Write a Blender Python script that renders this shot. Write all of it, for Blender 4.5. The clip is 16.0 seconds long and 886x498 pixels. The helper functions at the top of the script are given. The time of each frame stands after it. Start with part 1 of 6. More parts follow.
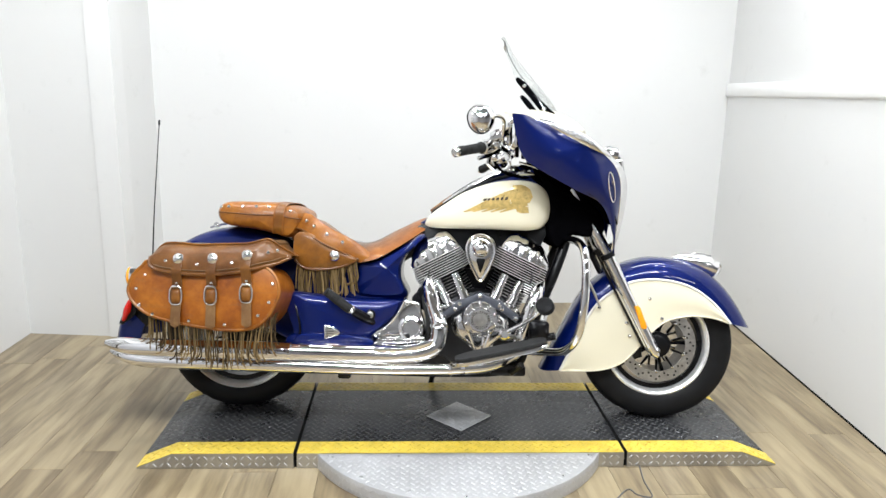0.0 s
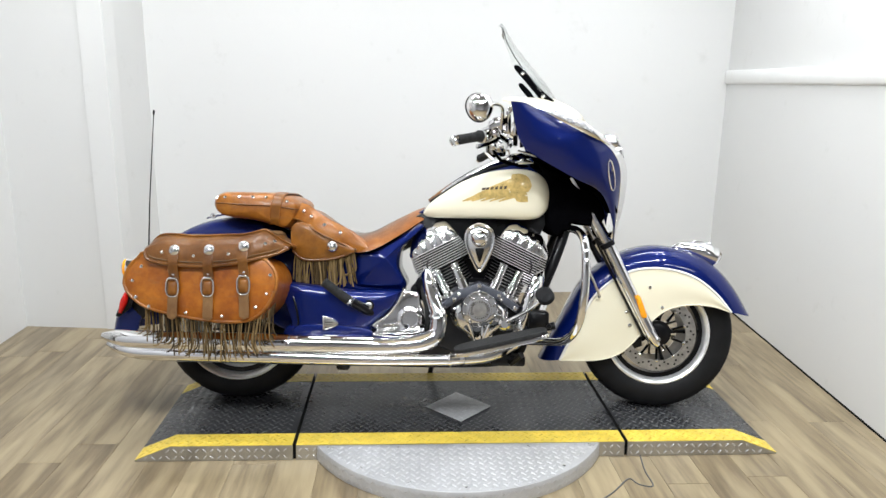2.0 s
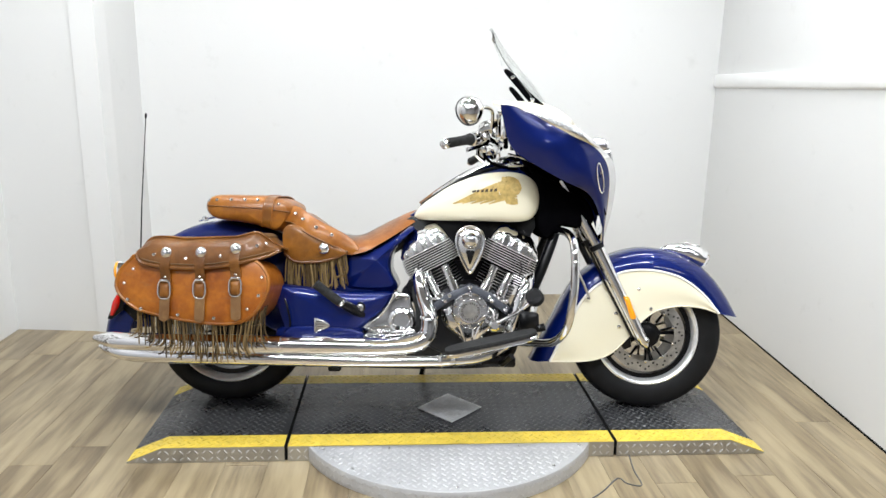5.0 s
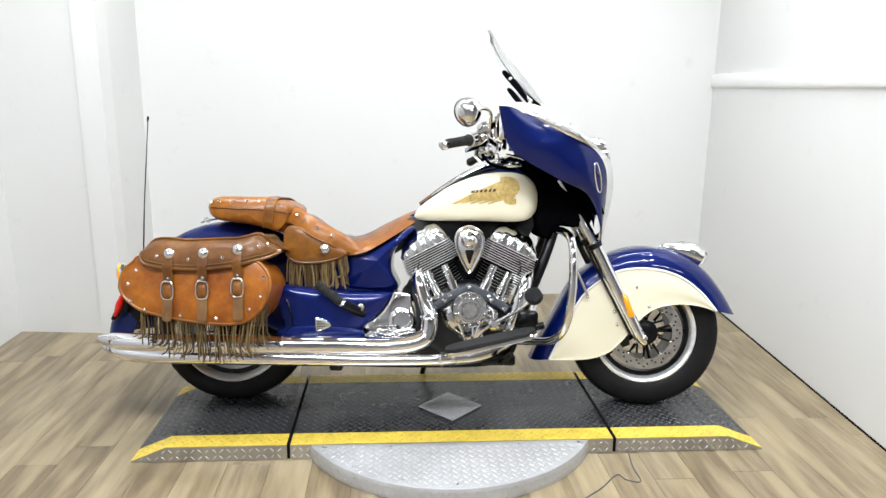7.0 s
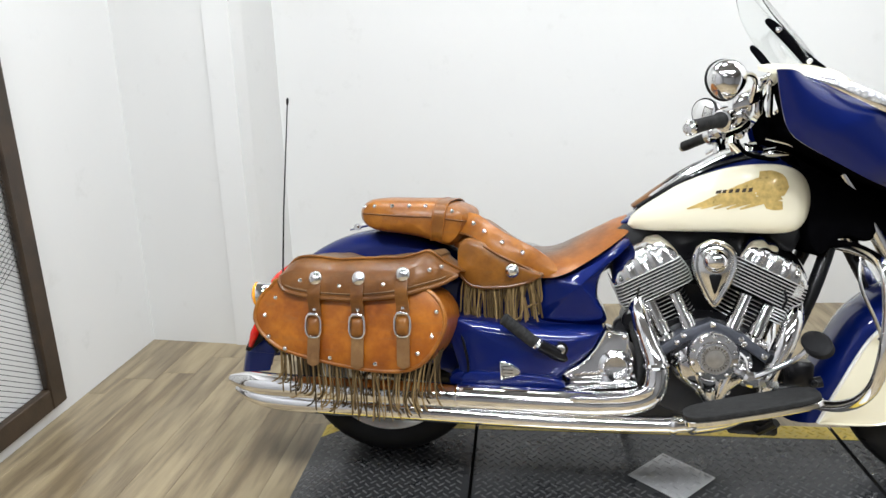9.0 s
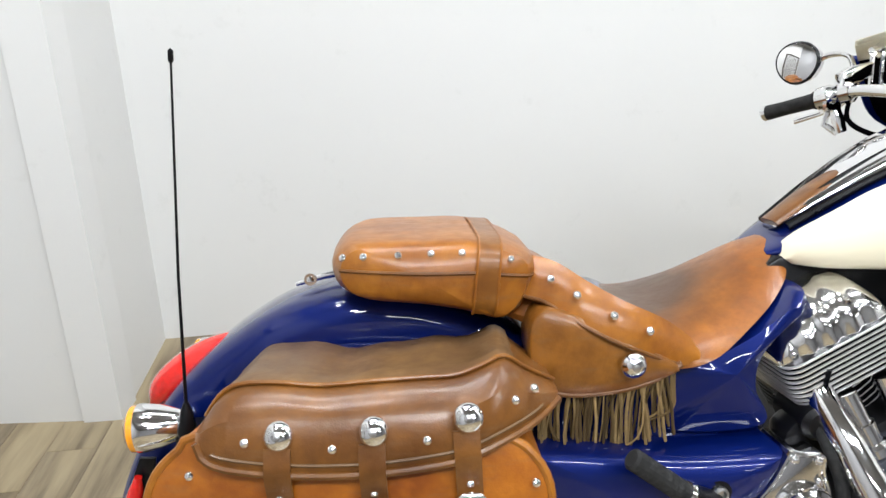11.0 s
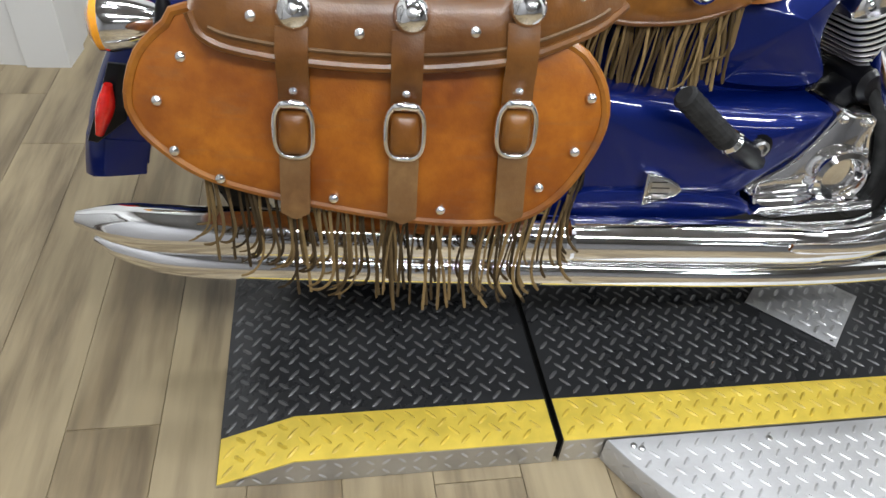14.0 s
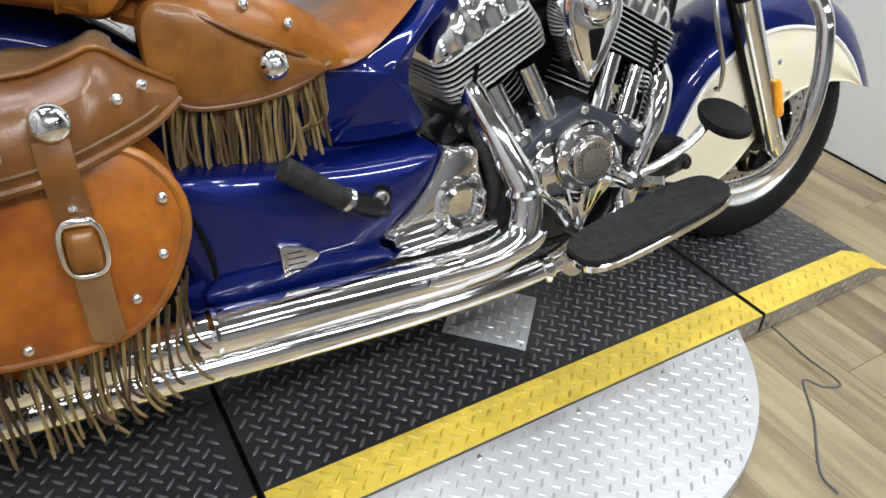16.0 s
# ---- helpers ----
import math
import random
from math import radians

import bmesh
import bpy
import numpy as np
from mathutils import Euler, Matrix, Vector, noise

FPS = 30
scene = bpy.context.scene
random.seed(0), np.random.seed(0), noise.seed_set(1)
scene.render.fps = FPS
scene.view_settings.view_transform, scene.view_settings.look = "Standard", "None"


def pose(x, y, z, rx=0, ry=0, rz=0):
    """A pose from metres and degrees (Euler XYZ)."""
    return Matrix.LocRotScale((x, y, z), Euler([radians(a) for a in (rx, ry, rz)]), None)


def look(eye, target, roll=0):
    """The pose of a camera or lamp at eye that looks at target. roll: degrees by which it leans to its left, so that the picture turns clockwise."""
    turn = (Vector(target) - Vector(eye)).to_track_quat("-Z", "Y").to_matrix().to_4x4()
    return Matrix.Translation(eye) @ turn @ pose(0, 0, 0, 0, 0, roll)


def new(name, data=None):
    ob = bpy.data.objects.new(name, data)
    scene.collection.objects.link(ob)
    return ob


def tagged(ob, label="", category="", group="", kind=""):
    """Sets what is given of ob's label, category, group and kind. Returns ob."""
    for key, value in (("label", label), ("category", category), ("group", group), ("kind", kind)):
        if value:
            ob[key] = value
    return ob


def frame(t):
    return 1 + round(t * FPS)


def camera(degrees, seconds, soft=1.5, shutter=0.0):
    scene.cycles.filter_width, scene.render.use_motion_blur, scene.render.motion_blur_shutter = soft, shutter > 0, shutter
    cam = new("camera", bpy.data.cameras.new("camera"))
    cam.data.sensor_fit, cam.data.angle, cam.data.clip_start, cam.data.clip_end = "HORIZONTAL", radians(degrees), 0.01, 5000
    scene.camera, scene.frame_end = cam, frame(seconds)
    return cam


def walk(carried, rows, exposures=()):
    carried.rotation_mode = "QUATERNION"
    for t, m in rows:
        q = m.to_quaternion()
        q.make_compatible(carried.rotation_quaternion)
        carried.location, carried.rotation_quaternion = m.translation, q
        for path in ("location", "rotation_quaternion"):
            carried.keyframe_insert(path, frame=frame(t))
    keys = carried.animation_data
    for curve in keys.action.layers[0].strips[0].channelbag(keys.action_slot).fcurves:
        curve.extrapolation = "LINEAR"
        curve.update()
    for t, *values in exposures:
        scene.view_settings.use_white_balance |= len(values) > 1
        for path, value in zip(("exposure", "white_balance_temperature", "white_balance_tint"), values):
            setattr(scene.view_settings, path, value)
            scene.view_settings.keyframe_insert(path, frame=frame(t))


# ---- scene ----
cam = camera(64.3, 16.0)
PATH = [
    (0, (-0.23, -2.691, 1.349), (-0.126, -0.742, 0.914), 1.3),
    (0.5, (-0.231, -2.682, 1.346), (-0.119, -0.734, 0.903), 1.0),
    (1, (-0.228, -2.68, 1.345), (-0.121, -0.734, 0.9), 0.9),
    (1.5, (-0.23, -2.675, 1.343), (-0.118, -0.73, 0.891), 0.9),
    (2, (-0.233, -2.67, 1.344), (-0.122, -0.727, 0.881), 1.0),
    (2.5, (-0.227, -2.66, 1.346), (-0.113, -0.719, 0.881), 1.1),
    (3, (-0.221, -2.659, 1.342), (-0.103, -0.719, 0.873), 1.2),
    (3.5, (-0.225, -2.659, 1.337), (-0.108, -0.718, 0.87), 1.2),
    (4, (-0.228, -2.663, 1.34), (-0.105, -0.721, 0.877), 1.3),
    (6.5, (-0.221, -2.73, 1.347), (-0.084, -0.785, 0.901), 0.7),
    (7, (-0.224, -2.721, 1.346), (-0.095, -0.777, 0.896), 0.7),
    (7.5, (-0.224, -2.689, 1.339), (-0.097, -0.746, 0.883), 0.4),
    (8, (-0.277, -2.595, 1.321), (-0.102, -0.667, 0.817), -0.8),
    (8.5, (-0.406, -2.369, 1.287), (-0.397, -0.449, 0.725), -0.8),
    (9, (-0.487, -2.021, 1.325), (-0.695, -0.101, 0.803), -1.4),
    (9.5, (-0.608, -1.679, 1.313), (-0.591, 0.223, 0.693), -1.4),
    (9.7, (-0.645, -1.568, 1.306), (-0.61, 0.327, 0.667), -2.5),
    (11.8, (-1.0, -0.917, 1.271), (-0.701, 0.903, 0.497), 1.5),
    (12, (-1.004, -0.921, 1.249), (-0.703, 0.875, 0.422), 2.0),
    (12.5, (-1.014, -0.932, 1.19), (-0.71, 0.774, 0.192), 3.9),
    (13, (-1.023, -0.942, 1.136), (-0.725, 0.667, -0.014), 5.6),
    (13.5, (-1.023, -0.952, 1.091), (-0.716, 0.555, -0.187), 6.9),
    (14, (-1.008, -0.958, 1.073), (-0.677, 0.5, -0.256), 6.8),
    (14.5, (-0.959, -0.964, 1.071), (-0.492, 0.484, -0.228), 6.4),
    (15, (-0.903, -0.969, 1.076), (-0.302, 0.458, -0.189), 5.2),
    (15.5, (-0.854, -0.982, 1.08), (-0.092, 0.401, -0.147), 5.8),
    (16, (-0.807, -0.991, 1.109), (0.114, 0.354, -0.051), 5.5),
]
EXPOSURE = [(0.0, 0.08), (1.5, -0.06), (3.5, -0.06), (6.5, 0.08), (7.5, 0.06), (8.5, -0.02), (9.7, -0.10), (12.0, 0.04), (14.0, -0.34), (16.0, -0.28)]
walk(cam, [(t, look(e, g, r)) for t, e, g, r in PATH], exposures=EXPOSURE)

# ---- light ----
world = bpy.data.worlds.new("world")
scene.world = world
world.use_nodes = True
world.node_tree.nodes["Background"].inputs[0].default_value = (0.9, 0.95, 1.0, 1)
world.node_tree.nodes["Background"].inputs[1].default_value = 0.0

CEIL = 3.0
# last two tubes are added behind the camera, to brighten the chrome's reflections
TUBES = [(-1.0, 0.45, 24.0), (0.95, 0.45, 24.0), (-0.95, -2.3, 56.0), (0.75, -2.3, 56.0), (2.2, -4.4, 30.0), (-0.6, -4.4, 30.0)]
SPOTS = [(-1.6, -0.25), (-1.35, -0.25), (-0.2, -0.35), (0.05, -0.35), (1.2, -0.25), (1.45, -0.25), (-1.5, -1.9), (-1.25, -1.9), (-0.2, -2.0), (0.05, -2.0), (1.2, -1.9), (1.45, -1.9)]


def area_lamp(name, x, y, z, sx, sy, power, color, shape="RECTANGLE"):
    data = bpy.data.lights.new(name, "AREA")
    data.shape, data.size, data.energy, data.color = shape, sx, power, color
    if shape == "RECTANGLE":
        data.size_y = sy
    ob = new(name, data)
    ob.matrix_world = pose(x, y, z)
    return ob


for x, y, power in TUBES:
    area_lamp("tube_light", x, y, CEIL - 0.075, 1.2, 0.14, power, (0.912, 0.958, 1.0))
for x, y in SPOTS:
    area_lamp("downlight_light", x, y, CEIL - 0.075, 0.11, 0.11, 8.0 if y > -1 else 9.0, (0.912, 0.958, 1.0), "DISK")

# ---- materials ----
def node_mat(name):
    m = bpy.data.materials.new(name)
    m.use_nodes = True
    t = m.node_tree
    return m, t, t.nodes["Principled BSDF"]


def put_in(b, **kw):
    names = {"color": "Base Color", "rough": "Roughness", "metal": "Metallic", "coat": "Coat Weight", "coat_rough": "Coat Roughness",
             "ior": "IOR", "trans": "Transmission Weight", "spec": "Specular IOR Level"}
    for k, v in kw.items():
        b.inputs[names[k]].default_value = (*v, 1) if isinstance(v, tuple) else v


def coords(t, scale=(1, 1, 1), random_shift=False):
    tc = t.nodes.new("ShaderNodeTexCoord")
    mp = t.nodes.new("ShaderNodeMapping")
    mp.inputs["Scale"].default_value = scale
    t.links.new(tc.outputs["Object"], mp.inputs["Vector"])
    if random_shift:
        oi = t.nodes.new("ShaderNodeObjectInfo")
        mul = t.nodes.new("ShaderNodeVectorMath")
        mul.operation = "SCALE"
        mul.inputs[0].default_value = (17.0, 31.0, 11.0)
        t.links.new(oi.outputs["Random"], mul.inputs["Scale"])
        t.links.new(mul.outputs[0], mp.inputs["Location"])
    return mp.outputs[0]


def noise_node(t, vec, scale, detail=4.0, rough=0.55):
    n = t.nodes.new("ShaderNodeTexNoise")
    n.inputs["Scale"].default_value, n.inputs["Detail"].default_value, n.inputs["Roughness"].default_value = scale, detail, rough
    t.links.new(vec, n.inputs["Vector"])
    return n.outputs["Fac"]


def ramp(t, fac, stops):
    r = t.nodes.new("ShaderNodeValToRGB")
    els = r.color_ramp.elements
    while len(els) < len(stops):
        els.new(0.5)
    for e, (p, c) in zip(els, stops):
        e.position, e.color = p, (*c, 1)
    t.links.new(fac, r.inputs["Fac"])
    return r.outputs["Color"]


def mixc(t, fac, a, b, mode="MIX"):
    m = t.nodes.new("ShaderNodeMix")
    m.data_type, m.blend_type = "RGBA", mode
    for sock, v in ((m.inputs[0], fac), (m.inputs[6], a), (m.inputs[7], b)):
        if isinstance(v, (int, float)):
            sock.default_value = v
        elif isinstance(v, tuple):
            sock.default_value = (*v, 1)
        else:
            t.links.new(v, sock)
    return m.outputs[2]


def bump(t, b, height, strength, dist=0.002, chain=None):
    n = t.nodes.new("ShaderNodeBump")
    n.inputs["Strength"].default_value, n.inputs["Distance"].default_value = strength, dist
    t.links.new(height, n.inputs["Height"])
    if chain:
        t.links.new(chain, n.inputs["Normal"])
    t.links.new(n.outputs[0], b.inputs["Normal"])
    return n.outputs[0]


def span(t, fac, lo, hi):
    m = t.nodes.new("ShaderNodeMapRange")
    m.inputs["To Min"].default_value, m.inputs["To Max"].default_value = lo, hi
    t.links.new(fac, m.inputs["Value"])
    return m.outputs[0]


def simple(name, color, rough, metal=0.0, vary=0.12, scale=30.0, bumps=0.0, bscale=300.0, coat=0.0, rvary=0.08, spec=0.5):
    """A plain surface with soft stains at one scale, grain at another, and uneven gloss."""
    m, t, b = node_mat(name)
    put_in(b, color=color, rough=rough, metal=metal, coat=coat, coat_rough=0.03, spec=spec)
    v = coords(t)
    n1 = noise_node(t, v, scale)
    n2 = noise_node(t, v, scale * 6, 3)
    lo = tuple(c * (1 - vary) for c in color)
    hi = tuple(min(1, c * (1 + vary)) for c in color)
    c1 = ramp(t, n1, [(0.3, lo), (0.7, hi)])
    c2 = mixc(t, span(t, n2, 0.0, 0.5 * vary), c1, tuple(c * 0.6 for c in color))
    t.links.new(c2, b.inputs["Base Color"])
    t.links.new(span(t, n1, max(0.02, rough - rvary), min(1, rough + rvary)), b.inputs["Roughness"])
    if bumps:
        bump(t, b, noise_node(t, v, bscale, 2), bumps, 0.001)
    return m


def leather(name, light, dark, rough=0.42, worn=(0.16, 0.10, 0.055), stain=None):
    m, t, b = node_mat(name)
    v = coords(t)
    big = noise_node(t, v, 6.0, 5, 0.6)
    mid = noise_node(t, v, 38.0, 6, 0.65)
    c = ramp(t, big, [(0.34, dark), (0.64, light)])
    c = mixc(t, ramp(t, mid, [(0.40, (0, 0, 0)), (0.70, (0.55, 0.55, 0.55))]), c, dark)
    blot = noise_node(t, v, 20.0, 3, 0.5)
    c = mixc(t, ramp(t, blot, [(0.52, (0, 0, 0)), (0.75, (0.4, 0.4, 0.4))]), c, tuple(x * 1.25 for x in light))
    streak = noise_node(t, coords(t, (14, 14, 70)), 1.0, 5, 0.6)
    c = mixc(t, ramp(t, streak, [(0.55, (0, 0, 0)), (0.8, (0.45, 0.45, 0.45))]), c, worn)
    if stain:
        # a soft worn stain about one place of the thing
        d = t.nodes.new("ShaderNodeVectorMath")
        d.operation = "DISTANCE"
        d.inputs[1].default_value = stain[0]
        t.links.new(v, d.inputs[0])
        add = t.nodes.new("ShaderNodeMath")
        add.operation = "MULTIPLY_ADD"
        t.links.new(big, add.inputs[0])
        add.inputs[1].default_value = 0.10
        t.links.new(d.outputs["Value"], add.inputs[2])
        c = mixc(t, ramp(t, add.outputs[0], [(stain[1] * 0.55, (0.95, 0.95, 0.95)), (stain[1], (0, 0, 0))]), c, stain[2])
    t.links.new(c, b.inputs["Base Color"])
    t.links.new(span(t, mid, rough - 0.1, rough + 0.14), b.inputs["Roughness"])
    put_in(b, coat=0.2, coat_rough=0.18, spec=0.35)
    vo = t.nodes.new("ShaderNodeTexVoronoi")
    vo.inputs["Scale"].default_value = 420.0
    t.links.new(v, vo.inputs["Vector"])
    first = bump(t, b, vo.outputs["Distance"], 0.12, 0.0012)
    bump(t, b, noise_node(t, v, 16.0, 4), 0.35, 0.006, first)
    return m


def glass(name, color, rough=0.02):
    m, t, b = node_mat(name)
    put_in(b, color=color, rough=rough, trans=1.0, ior=1.45)
    t.links.new(span(t, noise_node(t, coords(t), 60.0), rough, rough + 0.03), b.inputs["Roughness"])
    return m


def paint(name, color, flake=0.25, metal=0.0):
    """Car paint: a coloured base with fine flake under a clear coat with a slight orange peel."""
    m, t, b = node_mat(name)
    v = coords(t)
    n = noise_node(t, v, 900.0, 2)
    c = mixc(t, span(t, n, 0.0, flake), color, tuple(min(1, x * 1.9) for x in color))
    c = mixc(t, span(t, noise_node(t, v, 5.0), 0, 0.2), c, tuple(x * 0.7 for x in color))
    t.links.new(c, b.inputs["Base Color"])
    put_in(b, rough=0.42 if metal else 0.45, metal=metal, coat=1.0, coat_rough=0.012, spec=0.12 if flake > 0.2 else 0.4)
    b.inputs["Coat IOR"].default_value = 1.42
    bump(t, b, noise_node(t, v, 70.0, 2), 0.02, 0.002)
    return m


def wall_paint(name, color):
    m, t, b = node_mat(name)
    v = coords(t)
    c = mixc(t, span(t, noise_node(t, v, 1.6, 5, 0.6), 0.0, 0.16), color, tuple(x * 0.86 for x in color))
    scuff = noise_node(t, v, 6.5, 8, 0.7)
    c = mixc(t, ramp(t, scuff, [(0.60, (0, 0, 0)), (0.76, (0.34, 0.34, 0.34))]), c, (0.5, 0.5, 0.47))
    t.links.new(c, b.inputs["Base Color"])
    put_in(b, rough=0.55)
    bump(t, b, noise_node(t, v, 140.0, 3), 0.08, 0.002)
    return m


def plank_mat():
    m, t, b = node_mat("vinyl_plank")
    v = coords(t, (1, 1, 1), True)
    oi = t.nodes.new("ShaderNodeObjectInfo")
    base = ramp(t, oi.outputs["Random"], [(0.0, (0.200, 0.150, 0.085)), (0.35, (0.300, 0.235, 0.140)), (0.65, (0.240, 0.190, 0.120)), (1.0, (0.345, 0.275, 0.170))])
    mp = t.nodes.new("ShaderNodeMapping")
    mp.inputs["Scale"].default_value = (30.0, 2.6, 1.0)
    t.links.new(v, mp.inputs["Vector"])
    grain = noise_node(t, mp.outputs[0], 1.0, 7, 0.62)
    c = mixc(t, ramp(t, grain, [(0.36, (0, 0, 0)), (0.66, (0.75, 0.75, 0.75))]), base, (0.100, 0.072, 0.043))
    mp2 = t.nodes.new("ShaderNodeMapping")
    mp2.inputs["Scale"].default_value = (13.0, 1.8, 1.0)
    t.links.new(v, mp2.inputs["Vector"])
    wide = noise_node(t, mp2.outputs[0], 1.0, 3, 0.5)
    c = mixc(t, ramp(t, wide, [(0.45, (0, 0, 0)), (0.62, (0.55, 0.55, 0.55))]), c, (0.41, 0.33, 0.20))
    t.links.new(c, b.inputs["Base Color"])
    t.links.new(span(t, grain, 0.24, 0.42), b.inputs["Roughness"])
    bump(t, b, grain, 0.12, 0.001)
    return m


def steel_plate(name, color, rough, metal=1.0):
    m, t, b = node_mat(name)
    v = coords(t)
    n = noise_node(t, v, 7.0, 8, 0.7)
    s = noise_node(t, coords(t, (4, 160, 40)), 1.0, 4)
    c = ramp(t, n, [(0.3, tuple(x * 0.75 for x in color)), (0.7, color)])
    c = mixc(t, span(t, s, 0.0, 0.35), c, tuple(x * 0.6 for x in color))
    t.links.new(c, b.inputs["Base Color"])
    put_in(b, metal=metal)
    t.links.new(span(t, n, rough - 0.1, rough + 0.12), b.inputs["Roughness"])
    bump(t, b, s, 0.05, 0.001)
    return m


BLUE = paint("blue_paint", (0.0003, 0.0072, 0.090), 0.25, 0.35)
CREAM = paint("cream_paint", (0.85, 0.79, 0.60), 0.05)
WHITE_LINE = simple("white_stripe", (0.85, 0.85, 0.82), 0.2, 0, 0.05, coat=1.0)
GOLD = simple("gold_decal", (0.62, 0.44, 0.15), 0.3, 0.3, 0.25, 60.0, coat=0.8)
INK = simple("dark_decal", (0.05, 0.035, 0.02), 0.3, 0, 0.1, coat=0.8)
CHROME = simple("chrome", (0.88, 0.88, 0.89), 0.08, 1.0, 0.05, 8.0, rvary=0.03)
ALLOY = simple("polished_alloy", (0.90, 0.90, 0.90), 0.13, 1.0, 0.05, 30.0, rvary=0.05)
DISC = simple("brake_steel", (0.62, 0.61, 0.59), 0.33, 1.0, 0.2, 40.0)
SATIN = simple("satin_steel", (0.55, 0.55, 0.55), 0.28, 1.0, 0.12, 20.0)
FIN = simple("polished_fin_edge", (0.90, 0.90, 0.90), 0.32, 0.7, 0.08, 30.0)
CASE = simple("grey_engine_case", (0.012, 0.012, 0.014), 0.45, 0.35, 0.2, 25.0, 0.1)
BLACK = simple("black_enamel", (0.004, 0.004, 0.005), 0.3, 0, 0.2, 20.0, coat=0.1, spec=0.2)
PLASTIC = simple("black_plastic", (0.002, 0.002, 0.0025), 0.45, 0, 0.2, 25.0, 0.1, 500, spec=0.0)
RUBBER = simple("rubber", (0.022, 0.022, 0.022), 0.72, 0, 0.45, 60.0, 0.35, 500, spec=0.18)
TYRE = simple("tyre_rubber", (0.007, 0.007, 0.008), 0.60, 0, 0.35, 14.0, 0.2, 250, spec=0.2)
TAN = leather("tan_leather", (0.43, 0.142, 0.012), (0.205, 0.050, 0.005), 0.32)
BROWN = leather("brown_leather", (0.195, 0.078, 0.016), (0.085, 0.029, 0.006), 0.32)
SADDLE = leather("saddle_leather", (0.37, 0.140, 0.016), (0.175, 0.050, 0.006), 0.34)
SEAT = leather("seat_leather", (0.31, 0.108, 0.018), (0.145, 0.040, 0.006), 0.34, stain=((-0.36, 0.0, 0.70), 0.27, (0.065, 0.030, 0.012)))
FLAP = leather("flap_leather", (0.27, 0.106, 0.015), (0.125, 0.041, 0.006), 0.32)
WORN = leather("worn_leather", (0.165, 0.088, 0.032), (0.085, 0.040, 0.013), 0.50)
STRAP_END = leather("rubbed_strap_leather", (0.29, 0.165, 0.065), (0.13, 0.060, 0.020), 0.42)


def suede(name, dark, mid, light):
    m, t, b = node_mat(name)
    oi = t.nodes.new("ShaderNodeObjectInfo")
    v = coords(t, (1, 1, 1), True)
    c = ramp(t, oi.outputs["Random"], [(0.0, dark), (0.4, mid), (1.0, light)])
    c = mixc(t, span(t, noise_node(t, v, 60.0), 0.0, 0.6), c, (0.05, 0.034, 0.018))
    t.links.new(c, b.inputs["Base Color"])
    put_in(b, rough=0.85, spec=0.2)
    bump(t, b, noise_node(t, v, 500.0, 2), 0.3, 0.001)
    return m


FRINGE = suede("fringe_suede", (0.050, 0.032, 0.014), (0.165, 0.107, 0.044), (0.42, 0.285, 0.125))
# darker copy of the same suede: shade on the bag's strands, put into colour
SHADED_FRINGE = suede("shaded_fringe_suede", (0.026, 0.017, 0.008), (0.080, 0.052, 0.023), (0.30, 0.20, 0.085))
AMBER = simple("amber_lens", (0.92, 0.36, 0.01), 0.12, 0, 0.1, 80.0, coat=1.0)
RED = simple("red_lens", (0.72, 0.012, 0.007), 0.12, 0, 0.15, 80.0, coat=1.0)
CLEAR = glass("clear_acrylic", (0.96, 0.98, 0.97))
BRIDGE = simple("slate_engine_paint", (0.05, 0.054, 0.068), 0.38, 0.3, 0.15, 25.0)
LENS = glass("lens_glass", (0.95, 0.97, 1.0), 0.03)


def ribbed_lens():
    m, t, b = node_mat("ribbed_clear_lens")
    v = coords(t)
    vo = t.nodes.new("ShaderNodeTexVoronoi")
    vo.inputs["Scale"].default_value = 95.0
    t.links.new(v, vo.inputs["Vector"])
    t.links.new(ramp(t, vo.outputs["Distance"], [(0.0, (0.85, 0.86, 0.87)), (0.6, (0.45, 0.46, 0.48))]), b.inputs["Base Color"])
    put_in(b, rough=0.12, metal=0.2, coat=1.0)
    bump(t, b, vo.outputs["Distance"], 0.8, 0.006)
    return m


FACET = ribbed_lens()
MIRROR = simple("mirror_glass", (0.9, 0.9, 0.9), 0.02, 1.0, 0.01, 5.0, rvary=0.01)
WALL = wall_paint("white_wall", (0.70, 0.70, 0.69))
# grey of the added, unseen walls, set for fill light and chrome reflections
UNSEEN = wall_paint("unseen_wall", (0.34, 0.34, 0.35))
# ceiling lies out of view; its dark grey holds down bounced light
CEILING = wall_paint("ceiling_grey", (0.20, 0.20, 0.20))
TRIM = simple("white_trim", (0.84, 0.84, 0.83), 0.4, 0, 0.04, 4.0)
PLANK = plank_mat()
UNDER = simple("floor_underlay", (0.15, 0.115, 0.08), 0.7)
PLATE_BLACK = steel_plate("black_tread_plate", (0.044, 0.045, 0.048), 0.27, 0.2)
TREAD_BLACK = steel_plate("worn_tread_bar", (0.165, 0.166, 0.170), 0.36, 0.5)
PLATE_STEEL = steel_plate("bright_tread_plate", (0.66, 0.66, 0.67), 0.46, 0.55)
SIDE_STEEL = steel_plate("side_sheet_steel", (0.60, 0.59, 0.57), 0.30, 0.9)
TREAD_STEEL = steel_plate("bright_tread_bar", (0.72, 0.72, 0.73), 0.36, 0.7)
YELLOW = simple("yellow_paint", (0.70, 0.52, 0.075), 0.42, 0, 0.18, 16.0, 0.1, 200)
TREAD_YELLOW = simple("worn_yellow_bar", (0.62, 0.44, 0.05), 0.36, 0, 0.3, 40.0)
OAK = simple("dark_oak", (0.038, 0.024, 0.014), 0.5, 0, 0.45, 12.0, 0.4, 120)
